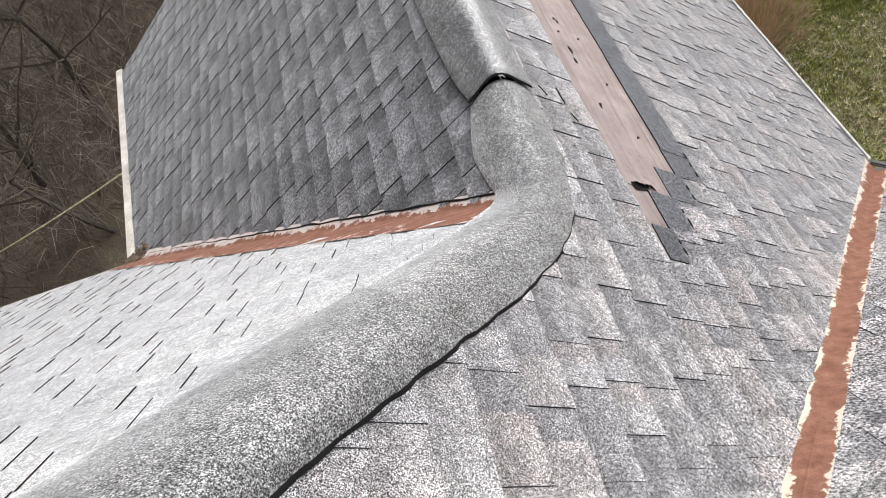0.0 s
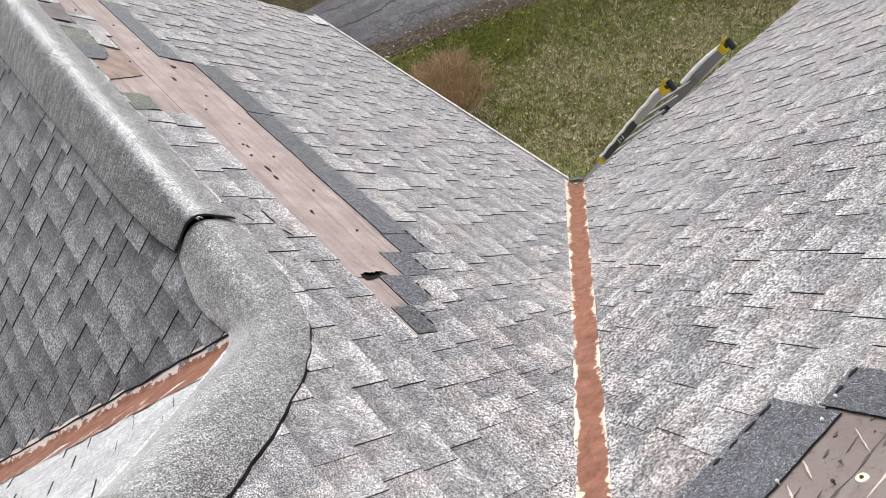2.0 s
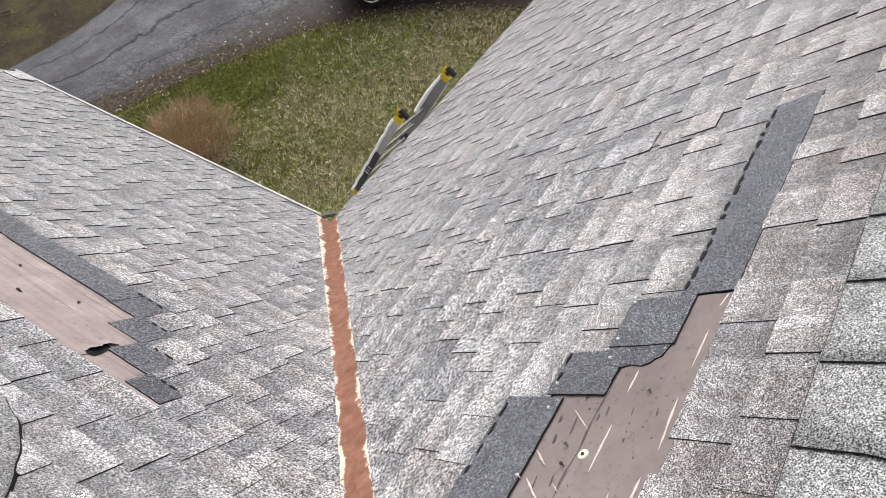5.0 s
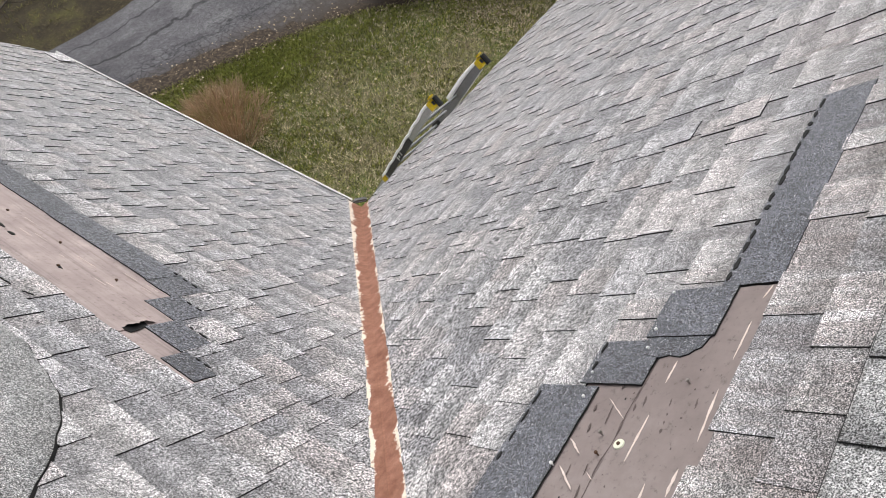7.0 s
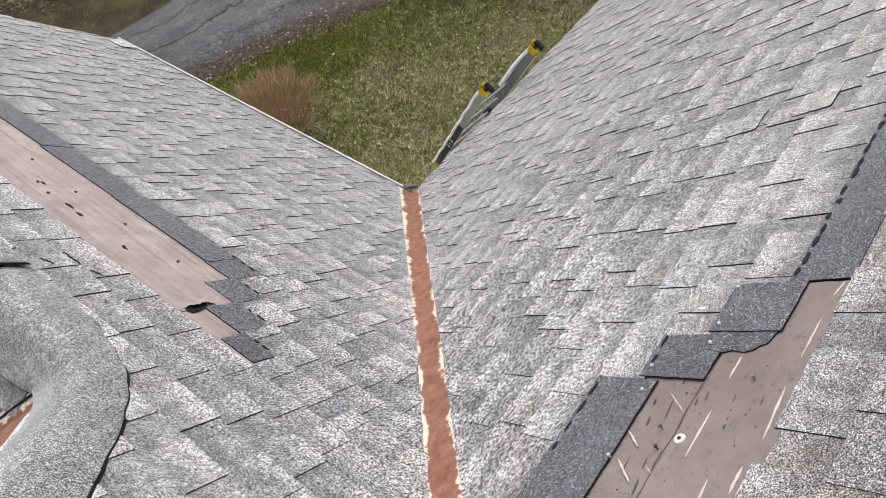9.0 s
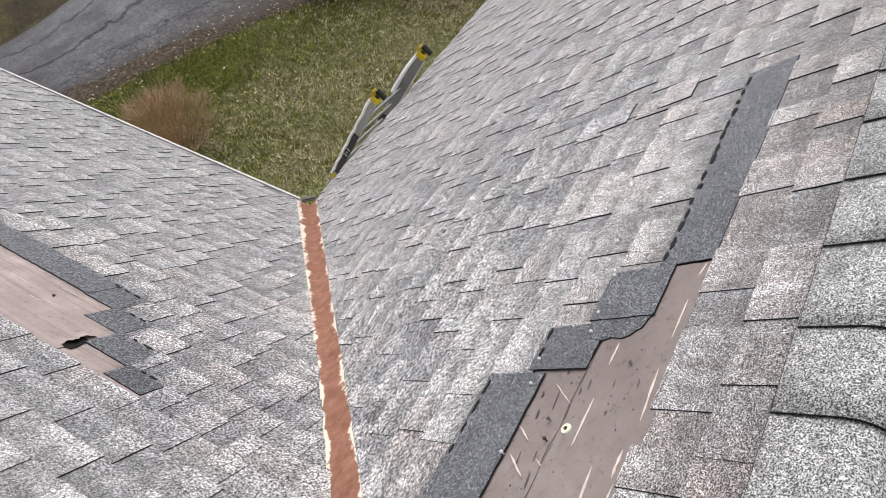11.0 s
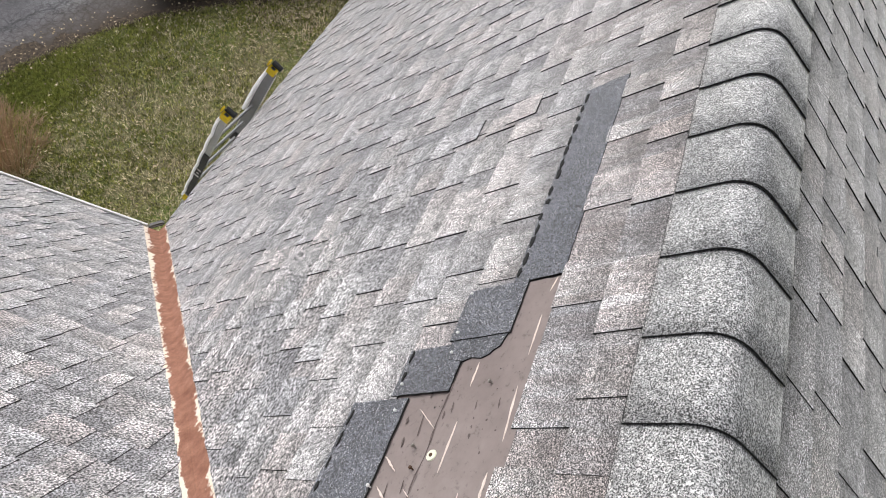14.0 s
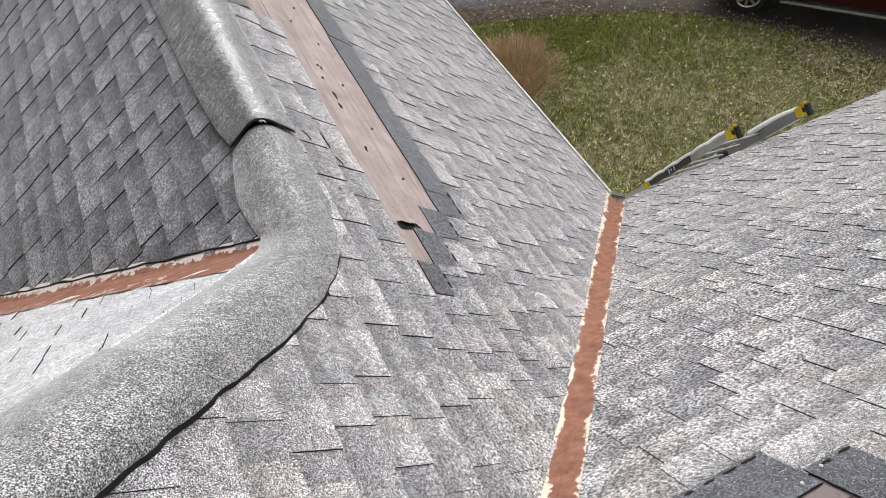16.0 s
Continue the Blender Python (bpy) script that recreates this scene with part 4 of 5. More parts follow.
for i, (a, b) in enumerate(rows_v):
    w = (b - a).normalized()
    n1, n2 = noise.noise(Vector((i * 0.11, 7, 0))), noise.noise(Vector((i * 0.07, 1, 9)))
    f1, f2 = noise.noise(Vector((i * 0.55, 3, 2))), noise.noise(Vector((i * 0.6, 5, 9)))
    wide = 0.46 if a.x < 6.0 else 0.16
    for k, z in ((-0.16 + 0.16 * n1 + 0.07 * f1, -0.004), (0.06, 0.046), (wide + 0.26 * n2 + 0.09 * f2, 0.052)):
        p = a + w * k
        vs.append((p.x, p.y, GROUND + z + 0.025 * (k > 0.3)))
for i in range(len(rows_v) - 1):
    for j in range(2):
        k = i * 3 + j
        fs.append([k, k + 3, k + 4, k + 1])
tagged(new("verge", mesh_of("verge", vs, fs, [m_litter])), "brown leaf litter and dirt along the driveway edge", "verge", kind="structure")


def drive_edge(x):
    for (x0, y0), (x1, y1) in zip(NEAR, NEAR[1:]):
        if x0 <= x <= x1:
            return y0 + (y1 - y0) * (x - x0) / (x1 - x0)
    return -9.0


def far_edge(x):
    for (x0, y0), (x1, y1) in zip(FAR, FAR[1:]):
        if x0 <= x <= x1:
            return y0 + (y1 - y0) * (x - x0) / (x1 - x0)
    return 30.0


def blades(name, count, area, size, mat, label, rng, width=0.006, dens=None, beyond=False):
    """Many small blades or leaves as one mesh."""
    vs, fs = [], []
    while len(fs) < count:
        x, y = rng.uniform(area[0], area[1]), rng.uniform(area[2], area[3])
        if beyond and y < far_edge(x) - 0.05 + 0.12 * noise.noise(Vector((x * 3, y * 3, 0))):
            continue
        if not beyond and (y > drive_edge(x) + 0.03 or (x < 0.1 and y < 4.2 and x > -5) or (x > 10.3)):
            continue
        if dens and dens(x, y) < rng.random():
            continue
        for _ in range(4):
            a = rng.uniform(0, 6.28)
            h = size * rng.uniform(0.5, 1.3)
            lean = rng.uniform(0.5, 2.2) * h
            bx, by = x + rng.uniform(-0.05, 0.05), y + rng.uniform(-0.05, 0.05)
            c, s = math.cos(a), math.sin(a)
            k = len(vs)
            vs += [(bx - s * width, by + c * width, GROUND), (bx + s * width, by - c * width, GROUND), (bx + c * lean, by + s * lean, GROUND + 0.022 + h)]
            fs.append([k, k + 1, k + 2])
    ob = new(name, mesh_of(name, vs, fs, [mat]))
    return tagged(ob, label, "grass", kind="stuff")


def green(x, y):
    """Greener along the drive, strawier by the house."""
    d = drive_edge(x) - y
    return 0.36 + 0.5 * max(0.0, 1 - d / 2.6) + 0.6 * math.exp(-((x - 4.4) ** 2 + (y - 7.5) ** 2) / 2.6) + 0.35 * noise.noise(Vector((x * 0.7, y * 0.7, 2))) + 0.5 * noise.noise(Vector((x * 3.1, y * 3.1, 5))) + 0.9 * noise.noise(Vector((x * 9.0, y * 9.0, 8)))


m_bright = leafy("bright_grass", (0.13, 0.16, 0.022), (0.32, 0.345, 0.08), 0.8, 0.8)
m_dead = leafy("dead_grass", (0.06, 0.045, 0.025), (0.24, 0.19, 0.105), 0.8, 0.9)
gr = random.Random(8)
blades("grass", 110000, (0.1, 10.6, 0.2, 10.6), 0.026, m_blade, "short green spring grass", gr, 0.009, green)
blades("grass", 22000, (2.5, 8.0, 4.5, 9.6), 0.024, m_bright, "bright green tuft of grass by the driveway", gr, 0.008, lambda x, y: math.exp(-((x - 4.6) ** 2 / 1.5 + (y - 7.35) ** 2 / 0.5)) + 0.35 * math.exp(-(drive_edge(x) - y - 0.5) ** 2 / 0.3))
blades("dry_grass", 62000, (0.1, 10.6, 0.2, 10.6), 0.036, m_straw, "short straw-coloured dead grass", gr, 0.0085, lambda x, y: 1.05 - green(x, y))
blades("dry_grass", 14000, (-13.5, -4.8, 1.0, 16.0), 0.20, m_dead, "rough straw-coloured dead grass", gr, 0.004)
blades("dry_grass", 26000, (-9.0, 16.0, 13.0, 26.0), 0.05, m_dead, "rough brown grass beyond the driveway", gr, 0.010, None, True)
blades("grass", 9000, (-9.0, 16.0, 13.0, 26.0), 0.08, m_blade, "rough green grass beyond the driveway", gr, 0.010, None, True)
blades("dry_grass", 60000, (-9.0, 12.0, 13.0, 26.0), 0.05, m_dead, "matted brown dead grass beyond the driveway", gr, 0.014, None, True)
blades("dry_grass", 30000, (1.0, 8.0, 12.0, 18.0), 0.03, m_dead, "matted brown turf beyond the driveway", gr, 0.010, None, True)
blades("grass", 12000, (1.0, 8.0, 12.0, 18.0), 0.03, m_blade, "mossy green turf beyond the driveway", gr, 0.009, lambda x, y: 0.4 + 1.2 * noise.noise(Vector((x * 0.9, y * 0.9, 4))), True)
vs, fs = [], []
for _ in range(700):                                # drift of leaves by the evergreens
    x, y = 3.1 + gr.gauss(0, 0.55), 15.9 + gr.gauss(0, 0.6)
    a, r, k = gr.uniform(0, 6.28), gr.uniform(0.02, 0.05), len(vs)
    for q, rr in ((0, 1.0), (1.3, 0.5), (3.1, 1.0), (4.6, 0.6)):
        vs.append((x + r * rr * math.cos(a + q), y + r * rr * math.sin(a + q), GROUND + 0.07 + gr.uniform(0, 0.04)))
    fs.append([k, k + 1, k + 2, k + 3])
tagged(new("fallen_leaves", mesh_of("fallen_leaves", vs, fs, [leafy("brown_leaves", (0.10, 0.07, 0.045), (0.34, 0.26, 0.19))])), "drift of dry brown leaves by the evergreens", "leaves", kind="stuff")
vs, fs = [], []
while len(fs) < 2900:
    x, y = gr.uniform(0.2, 10.4), gr.uniform(0.2, 10.5)
    if y > drive_edge(x) + 0.8 or gr.random() > 0.22 + 0.5 * (y < drive_edge(x) - 2 or y > drive_edge(x) - 0.5) + 0.9 * math.exp(-((x - 9.2) ** 2 + (y - 4.0) ** 2) / 1.5):
        continue
    a, r = gr.uniform(0, 6.28), gr.uniform(0.012, 0.034)
    k = len(vs)
    for q, rr in ((0, 1.0), (1.3, 0.6), (3.1, 1.0), (4.6, 0.65)):
        vs.append((x + r * rr * math.cos(a + q), y + r * rr * math.sin(a + q), GROUND + 0.05 + gr.uniform(0, 0.03)))
    fs.append([k, k + 1, k + 2, k + 3])
for _ in range(1500):                               # drifted leaves by the bend of the drive
    x, y = 9.15 + gr.gauss(0, 0.75), 4.3 + gr.gauss(0, 0.9)
    if x > 10.3 or y > drive_edge(x) + 0.3:
        continue
    a, r, k = gr.uniform(0, 6.28), gr.uniform(0.012, 0.034), len(vs)
    for q, rr in ((0, 1.0), (1.3, 0.45), (3.1, 1.0), (4.6, 0.5)):
        vs.append((x + r * rr * math.cos(a + q), y + r * rr * math.sin(a + q), GROUND + 0.045 + gr.uniform(0, 0.03)))
    fs.append([k, k + 1, k + 2, k + 3])
tagged(new("fallen_leaves", mesh_of("fallen_leaves", vs, fs, [m_leaf])), "scattered dry tan fallen leaves on the lawn", "leaves", kind="stuff")


# ---- shrubs and bare trees ----
def grow(p, d, length, r, depth, rng, out, droop=0.0, split=3):
    pts, q, step = [p], p.copy(), length / 4
    d = d.normalized()
    for _ in range(4):
        d = (d + Vector((rng.uniform(-0.25, 0.25), rng.uniform(-0.25, 0.25), rng.uniform(-0.15, 0.18) - droop))).normalized()
        q = q + d * step
        pts.append(q.copy())
    out.append((pts, r, r * 0.45))
    if depth:
        for _ in range(split):
            k = rng.choice((2, 3, 4))
            side = Vector((rng.uniform(-1, 1), rng.uniform(-1, 1), rng.uniform(-0.1, 0.7)))
            grow(pts[k], d * 0.7 + side, length * rng.uniform(0.5, 0.75), r * 0.5, depth - 1, rng, out, droop, split)


def twig_shrub(x, y, rad, height, label, mat, n, rng):
    thing = empty("shrub", pose(x, y, GROUND))
    for c in range(9):                              # each stem carries its own spray of twigs
        strokes = []
        for _ in range(n // 9):
            a, k = 0.6981 * c + rng.uniform(-0.5, 0.5), rng.random() ** 0.6
            top = Vector((k * rad * math.cos(a), k * rad * math.sin(a), height * (1 - 0.45 * k * k) * rng.uniform(0.75, 1.08)))
            base = Vector((0.45 * top.x, 0.45 * top.y, 0))
            mid = base.lerp(top, 0.55) + Vector((rng.uniform(-0.05, 0.05), rng.uniform(-0.05, 0.05), 0.05))
            strokes.append(([base, mid, top], 0.0042, 0.0018))
            for _ in range(5):
                e = top + Vector((rng.uniform(-0.17, 0.17), rng.uniform(-0.17, 0.17), rng.uniform(-0.06, 0.10)))
                strokes.append(([mid.lerp(top, rng.uniform(0.3, 0.9)), e], 0.003, 0.0016))
        part_mesh("stem", twig_mesh("stem", strokes, mat), thing)
    return tagged(thing, label, "shrub")


sr = random.Random(21)
twig_shrub(3.05, 6.65, 1.0, 1.15, "leafless tan twiggy shrub on the lawn", m_twig, 378, sr)


def bare_tree(x, y, h, r, label, rng, lean=(0, 0)):
    thing = empty("tree", pose(x, y, GROUND))
    out = []
    grow(Vector((0, 0, 0)), Vector((lean[0], lean[1], 1)), h * 0.6, r, 0, rng, out)
    trunk = part_mesh("trunk", twig_mesh("trunk", out, m_bark, 7), thing)
    pts = out[0][0]
    limbs = []
    for _ in range(7):
        k = rng.choice((1, 2, 3, 4))
        grow(pts[k], Vector((rng.uniform(-1, 1), rng.uniform(-1, 1), rng.uniform(0.1, 0.9))), h * rng.uniform(0.28, 0.45), r * 0.4, 3, rng, limbs, 0.02)
    part_mesh("crown", twig_mesh("crown", limbs, m_brush, 3), thing)
    return tagged(thing, label, "tree", "scrub trees at the lot's edge")


for x, y, h, r, lx, ly in ((-9.3, 7.4, 3.6, 0.07, -0.5, 0.1), (-11.2, 9.4, 4.2, 0.08, 0.2, 0.1), (-10.4, 12.2, 4.4, 0.09, 0.1, -0.2), (-12.6, 13.4, 5.0, 0.10, 0.1, 0.1), (-13.4, 17.0, 5.4, 0.11, 0, 0),
                           (-10.6, 16.4, 4.6, 0.09, -0.2, 0), (-8.2, 16.9, 4.4, 0.08, 0.1, 0.1), (-12.4, 6.6, 3.4, 0.07, 0.3, 0.2), (-15.0, 10.5, 5.0, 0.1, 0, 0), (-7.6, 12.4, 3.0, 0.06, 0.1, 0.3)):
    bare_tree(x, y, h, r, "leafless grey-brown scrub tree in rough brush", sr, (lx, ly))

m_floor = Mat("scrub_floor", 0.95)
m_floor = m_floor.color(m_floor.mix(m_floor.ramp(m_floor.noise(0.8, 4.0, 0.7), [(0.3, (0.040, 0.030, 0.022)), (0.5, (0.078, 0.060, 0.043)), (0.7, (0.118, 0.094, 0.058))]), m_floor.ramp(m_floor.noise(28.0, 4.0, 0.75), [(0.33, 0.4), (0.5, 0.95), (0.68, 1.7)]), 0.9, "MULTIPLY"))
floor = grid_sheet("woodland_floor", [-22 + i * 0.5 for i in range(31)], [4 + i * 0.5 for i in range(45)], lambda x, y: GROUND + 0.14 + 0.10 * noise.noise(Vector((x * 0.5, y * 0.5, 3))) - (0.3 if (x > -7.6 or y < 4.6) else 0.0), m_floor)
tagged(floor, "brown leaf litter under bare scrub", "woodland floor", kind="structure")
# tangled brush under the trees
strokes = []
for _ in range(1500):
    x, y = sr.uniform(-17, -7.0), sr.uniform(6.5, 21)
    if x > -8.4 and y < 10:
        continue
    a = sr.uniform(0, 6.28)
    L, h = sr.uniform(0.5, 1.6), sr.uniform(0.1, 1.3)
    p = Vector((x, y, GROUND))
    q = p + Vector((L * 0.5 * math.cos(a), L * 0.5 * math.sin(a), h))
    e = p + Vector((L * math.cos(a + 0.5), L * math.sin(a + 0.5), h * sr.uniform(0.3, 1.3)))
    strokes.append(([p, q, e], 0.010, 0.003))
tagged(new("brush", twig_mesh("brush", strokes, m_brush)), "tangled bare grey-brown brush at the lot's edge", "brush", kind="stuff")
strokes = []
for _ in range(2600):                               # thin greyed canes, arching and crossed
    x, y = sr.uniform(-16, -8.6), sr.uniform(7.0, 19)
    a, b = sr.uniform(0, 6.28), sr.uniform(-0.9, 0.9)
    L, h = sr.uniform(0.35, 1.1), sr.uniform(0.15, 0.9)
    p = Vector((x, y, GROUND + 0.1 + sr.uniform(0, 0.6)))
    q = p + Vector((L * 0.5 * math.cos(a), L * 0.5 * math.sin(a), h))
    e = q + Vector((L * 0.6 * math.cos(a + b), L * 0.6 * math.sin(a + b), h * sr.uniform(-0.7, 0.4)))
    strokes.append(([p, q, e], 0.007, 0.0035))
tagged(new("brush", twig_mesh("brush", strokes, leafy("greyed_canes", (0.10, 0.078, 0.06), (0.34, 0.285, 0.235)))), "thin greyed canes arching over brown scrub", "brush", kind="stuff")
# pale dead stalks lying by the house
for x, y, a, L in ((-8.1, 6.6, 0.7, 2.2), (-8.9, 5.6, 0.9, 1.6), (-8.0, 7.6, 2.2, 0.9)):
    st = [([Vector((x, y, GROUND + 0.5)), Vector((x + L * 0.5 * math.cos(a), y + L * 0.5 * math.sin(a), GROUND + 0.75)), Vector((x + L * math.cos(a), y + L * math.sin(a), GROUND + 0.9))], 0.018, 0.010)]
    st.append(([Vector((x, y, GROUND)), Vector((x, y, GROUND + 0.5))], 0.018, 0.016))
    tagged(new("dead_stalk", twig_mesh("dead_stalk", st, m_straw, 5)), "pale dead stalk leaning over rough grass", "stalk", "dead stalks by the house")


for x, y, a, L in ((3.35, 14.75, 0.25, 1.3), (4.4, 14.2, 2.4, 0.7), (3.0, 16.0, 1.0, 0.9), (5.0, 13.9, 0.3, 0.8), (2.4, 15.6, 2.0, 0.8)):
    st = []
    grow(Vector((x, y, GROUND + 0.10)), Vector((math.cos(a), math.sin(a), 0.05)), L, 0.020, 2, sr, st, 0.03, 2)
    tagged(new("fallen_branch", twig_mesh("fallen_branch", st, m_bark, 4)), "dark fallen branch lying on brown turf", "branch", "branches fallen beyond the driveway")


wire = [Vector((-5.05, 3.25, -0.15)).lerp(Vector((-15.3, 7.56, -5.1)), i / 16) - Vector((0, 0, 0.25 * math.sin(math.pi * i / 16))) for i in range(17)]
tagged(new("cable", twig_mesh("cable", [(wire, 0.011, 0.011)], m_straw, 6)), "pale cable slung from the wall to the brush", "cable")
# wet leaves caught at the foot of the valley
vs, fs = [], []
for _ in range(150):
    x, y = -5.10 + sr.gauss(0, 0.055), 0.86 + sr.gauss(0, 0.045)
    z = max(1.379 - K_N * y, WING_Z + K_W * (x - WING_X)) + 0.012 + abs(sr.gauss(0, 0.018))
    a, r, k = sr.uniform(0, 6.28), sr.uniform(0.010, 0.024), len(vs)
    for q, rr in ((0, 1.0), (1.2, 0.6), (3.1, 1.0), (4.7, 0.6)):
        vs.append((x + r * rr * math.cos(a + q), y + r * rr * math.sin(a + q), z + sr.uniform(-0.008, 0.008)))
    fs.append([k, k + 1, k + 2, k + 3])
tagged(new("fallen_leaves", mesh_of("fallen_leaves", vs, fs, [leafy("wet_leaves", (0.07, 0.045, 0.03), (0.24, 0.17, 0.12))])), "damp brown leaves caught at the valley's foot", "leaves", kind="stuff")


def evergreen(x, y, h, rad, rng):
    thing = empty("evergreen_tree", pose(x, y, GROUND))
    part("trunk", cyl_bm(0.07, 0.03, h * 0.9, 8, pose(0, 0, h * 0.45)), m_bark, thing)
    vs, fs = [], []
    for _ in range(2600):
        z = rng.random() ** 1.3
        a, r = rng.uniform(0, 6.28), rad * (1 - z) * rng.uniform(0.45, 1.05)
        p = Vector((r * math.cos(a), r * math.sin(a), 0.15 + z * h))
        d = Vector((math.cos(a), math.sin(a), rng.uniform(-0.3, 0.4))) * rng.uniform(0.08, 0.2)
        w = d.cross(Vector((0, 0, 1))).normalized() * 0.03
        k = len(vs)
        vs += [p - w, p + w, p + d]
        fs.append([k, k + 1, k + 2])
    part_mesh("crown", mesh_of("crown", vs, fs, [m_needle]), thing)
    return tagged(thing, "dark green conical evergreen beyond the driveway", "tree", "evergreens beyond the driveway")


evergreen(1.9, 17.6, 2.6, 1.3, sr)
evergreen(0.2, 17.0, 2.2, 1.1, sr)


# ---- small things on the roof ----
def nail(sl, c, s, mat, r=0.005, h=0.012, name="nail", sign=1):
    m = sl.m @ Matrix.Translation((sign * c, s, h))
    bm = cyl_bm(r, r * 0.8, 0.004, 10)
    bm2 = cyl_bm(r * 0.4, r * 0.4, 0.012, 6, pose(0, 0, -0.006))
    me2 = bpy.data.meshes.new("t")
    bm2.to_mesh(me2)
    bm2.free()
    bm.from_mesh(me2)
    bpy.data.meshes.remove(me2)
    me = bpy.data.meshes.new(name)
    bm.to_mesh(me)
    bm.free()
    me.materials.append(mat)
    return me, m


for x, s, h, mt in ((-1.704, 3.606, 0.014, m_galv), (-1.55, 3.722, 0.015, m_galv), (-1.491, 3.717, 0.017, m_galv), (-1.799, 3.721, 0.013, m_nail), (-1.647, 3.884, 0.015, m_nail), (-1.85, 3.738, 0.010, m_rustnail),
                    (-1.896, 3.629, 0.014, m_galv), (-1.365, 3.708, 0.017, m_galv), (-1.628, 3.588, 0.014, m_galv)):
    me, m = nail(SL_N, x, s, mt, 0.0046, h, "roofing_nail", -1)
    tagged(part_mesh("roofing_nail", me, roof_north, m), "steel roofing nail standing proud")
# plastic cap nail
cap_nail = empty("cap_nail", SL_N.m @ Matrix.Translation((1.82, 3.785, 0.0052)))
bm = cyl_bm(0.0135, 0.0125, 0.003, 24, pose(0, 0, 0.0015))
part("disc", bm, m_disc, cap_nail)
part("nail_head", cyl_bm(0.0045, 0.004, 0.003, 12, pose(0, 0, 0.004)), m_rustnail, cap_nail)
tagged(cap_nail, "pale yellow-green plastic cap nail in the underlayment", "nail")
nr = random.Random(5)
for y, s in ((1.92, 3.09), (1.76, 2.92), (1.37, 2.92), (1.09, 3.07), (1.14, 2.79), (0.93, 2.89), (0.73, 2.79), (0.52, 2.89), (0.38, 2.77), (0.11, 2.89), (-0.01, 2.91), (0.0, 2.78), (-0.34, 2.76), (-0.54, 2.90), (-0.70, 2.76)):
    me, m = nail(SL_E, y, s, m_rustnail, 0.007, 0.008, "roofing_nail")
    part_mesh("roofing_nail", me, roof_east, m)
for y, s, a, b in ((-0.14, 2.89, 0.030, 0.010), (-0.23, 2.90, 0.024, 0.010), (0.93, 2.885, 0.03, 0.009), (0.10, 2.87, 0.02, 0.008), (1.15, 2.80, 0.03, 0.010), (-0.545, 2.90, 0.02, 0.007)):
    pts = [(y + a * math.cos(q) * nr.uniform(0.7, 1.1), s + b * math.sin(q) * nr.uniform(0.6, 1.2)) for q in [i * 0.698 for i in range(9)]]
    sheet("torn_hole", SL_E, pts, 0.0055, 0.002, [m_tar], roof_east, "dark torn hole in the felt")
# the torn end of the upper felt, curled up over a pit shaded by a black sheet
sheet("torn_hole", SL_E, [(-1.055, 2.915), (-1.045, 2.885), (-1.01, 2.880), (-1.00, 2.92), (-1.005, 2.975), (-1.045, 2.985), (-1.068, 2.975), (-1.062, 2.94)], 0.0040, 0.002, [m_tar], roof_east, "dark torn hole in the felt")
vs, fs = [], []
for i in range(9):
    a = i / 8
    for j in range(25):
        k = j / 24
        s = 2.845 + 0.15 * k
        up = 0.017 * math.sin(math.pi * min(1.0, k * 1.05 + 0.02)) * (0.8 + 0.2 * math.sin(k * 11.0))
        rag = 0.006 * math.sin(k * 13.0) + 0.003 * math.sin(k * 37.0 + 1.0)
        vs.append(SL_E.at(-0.985 - (0.050 + rag) * a, s, 0.0048 + up * a * a))
for i in range(8):
    for j in range(24):
        k = i * 25 + j
        fs.append([k, k + 1, k + 26, k + 25])
flap = part_mesh("felt_flap", mesh_of("felt_flap", vs, fs, [m_felt_pale]), roof_east, None, "curled torn edge of the felt")
flap.data.polygons.foreach_set("use_smooth", [True] * len(fs))

# the shadow line at the lap of the two felts, laid as a brown strip
lap = [(1.60 + 0.014 * i, 3.7620 + 0.003 * math.sin(i * 0.55) + nr.uniform(-0.0008, 0.0008)) for i in range(70)]
lap += [(u, q - nr.uniform(0.0012, 0.0050) * (1.2 + math.sin(i * 0.8)) * 0.6 - 0.0006) for i, (u, q) in enumerate(lap[::-1])]
sheet("felt_lap", SL_N, lap, 0.0056, 0.001, [m_grime_shade], roof_north, "brown strip for the shadow in the lap between two felts")
for i in range(26):
    u, q, r = nr.uniform(1.60, 2.2), nr.uniform(3.66, 3.96), nr.uniform(0.0012, 0.0038)
    sheet("felt_speck", SL_N, [(u + r * nr.uniform(0.5, 1.3) * math.cos(k * 1.047), q + r * nr.uniform(0.4, 1.0) * math.sin(k * 1.047)) for k in range(6)], 0.0056, 0.0008, [m_edge if i % 4 == 0 else m_grime_shade], roof_north)
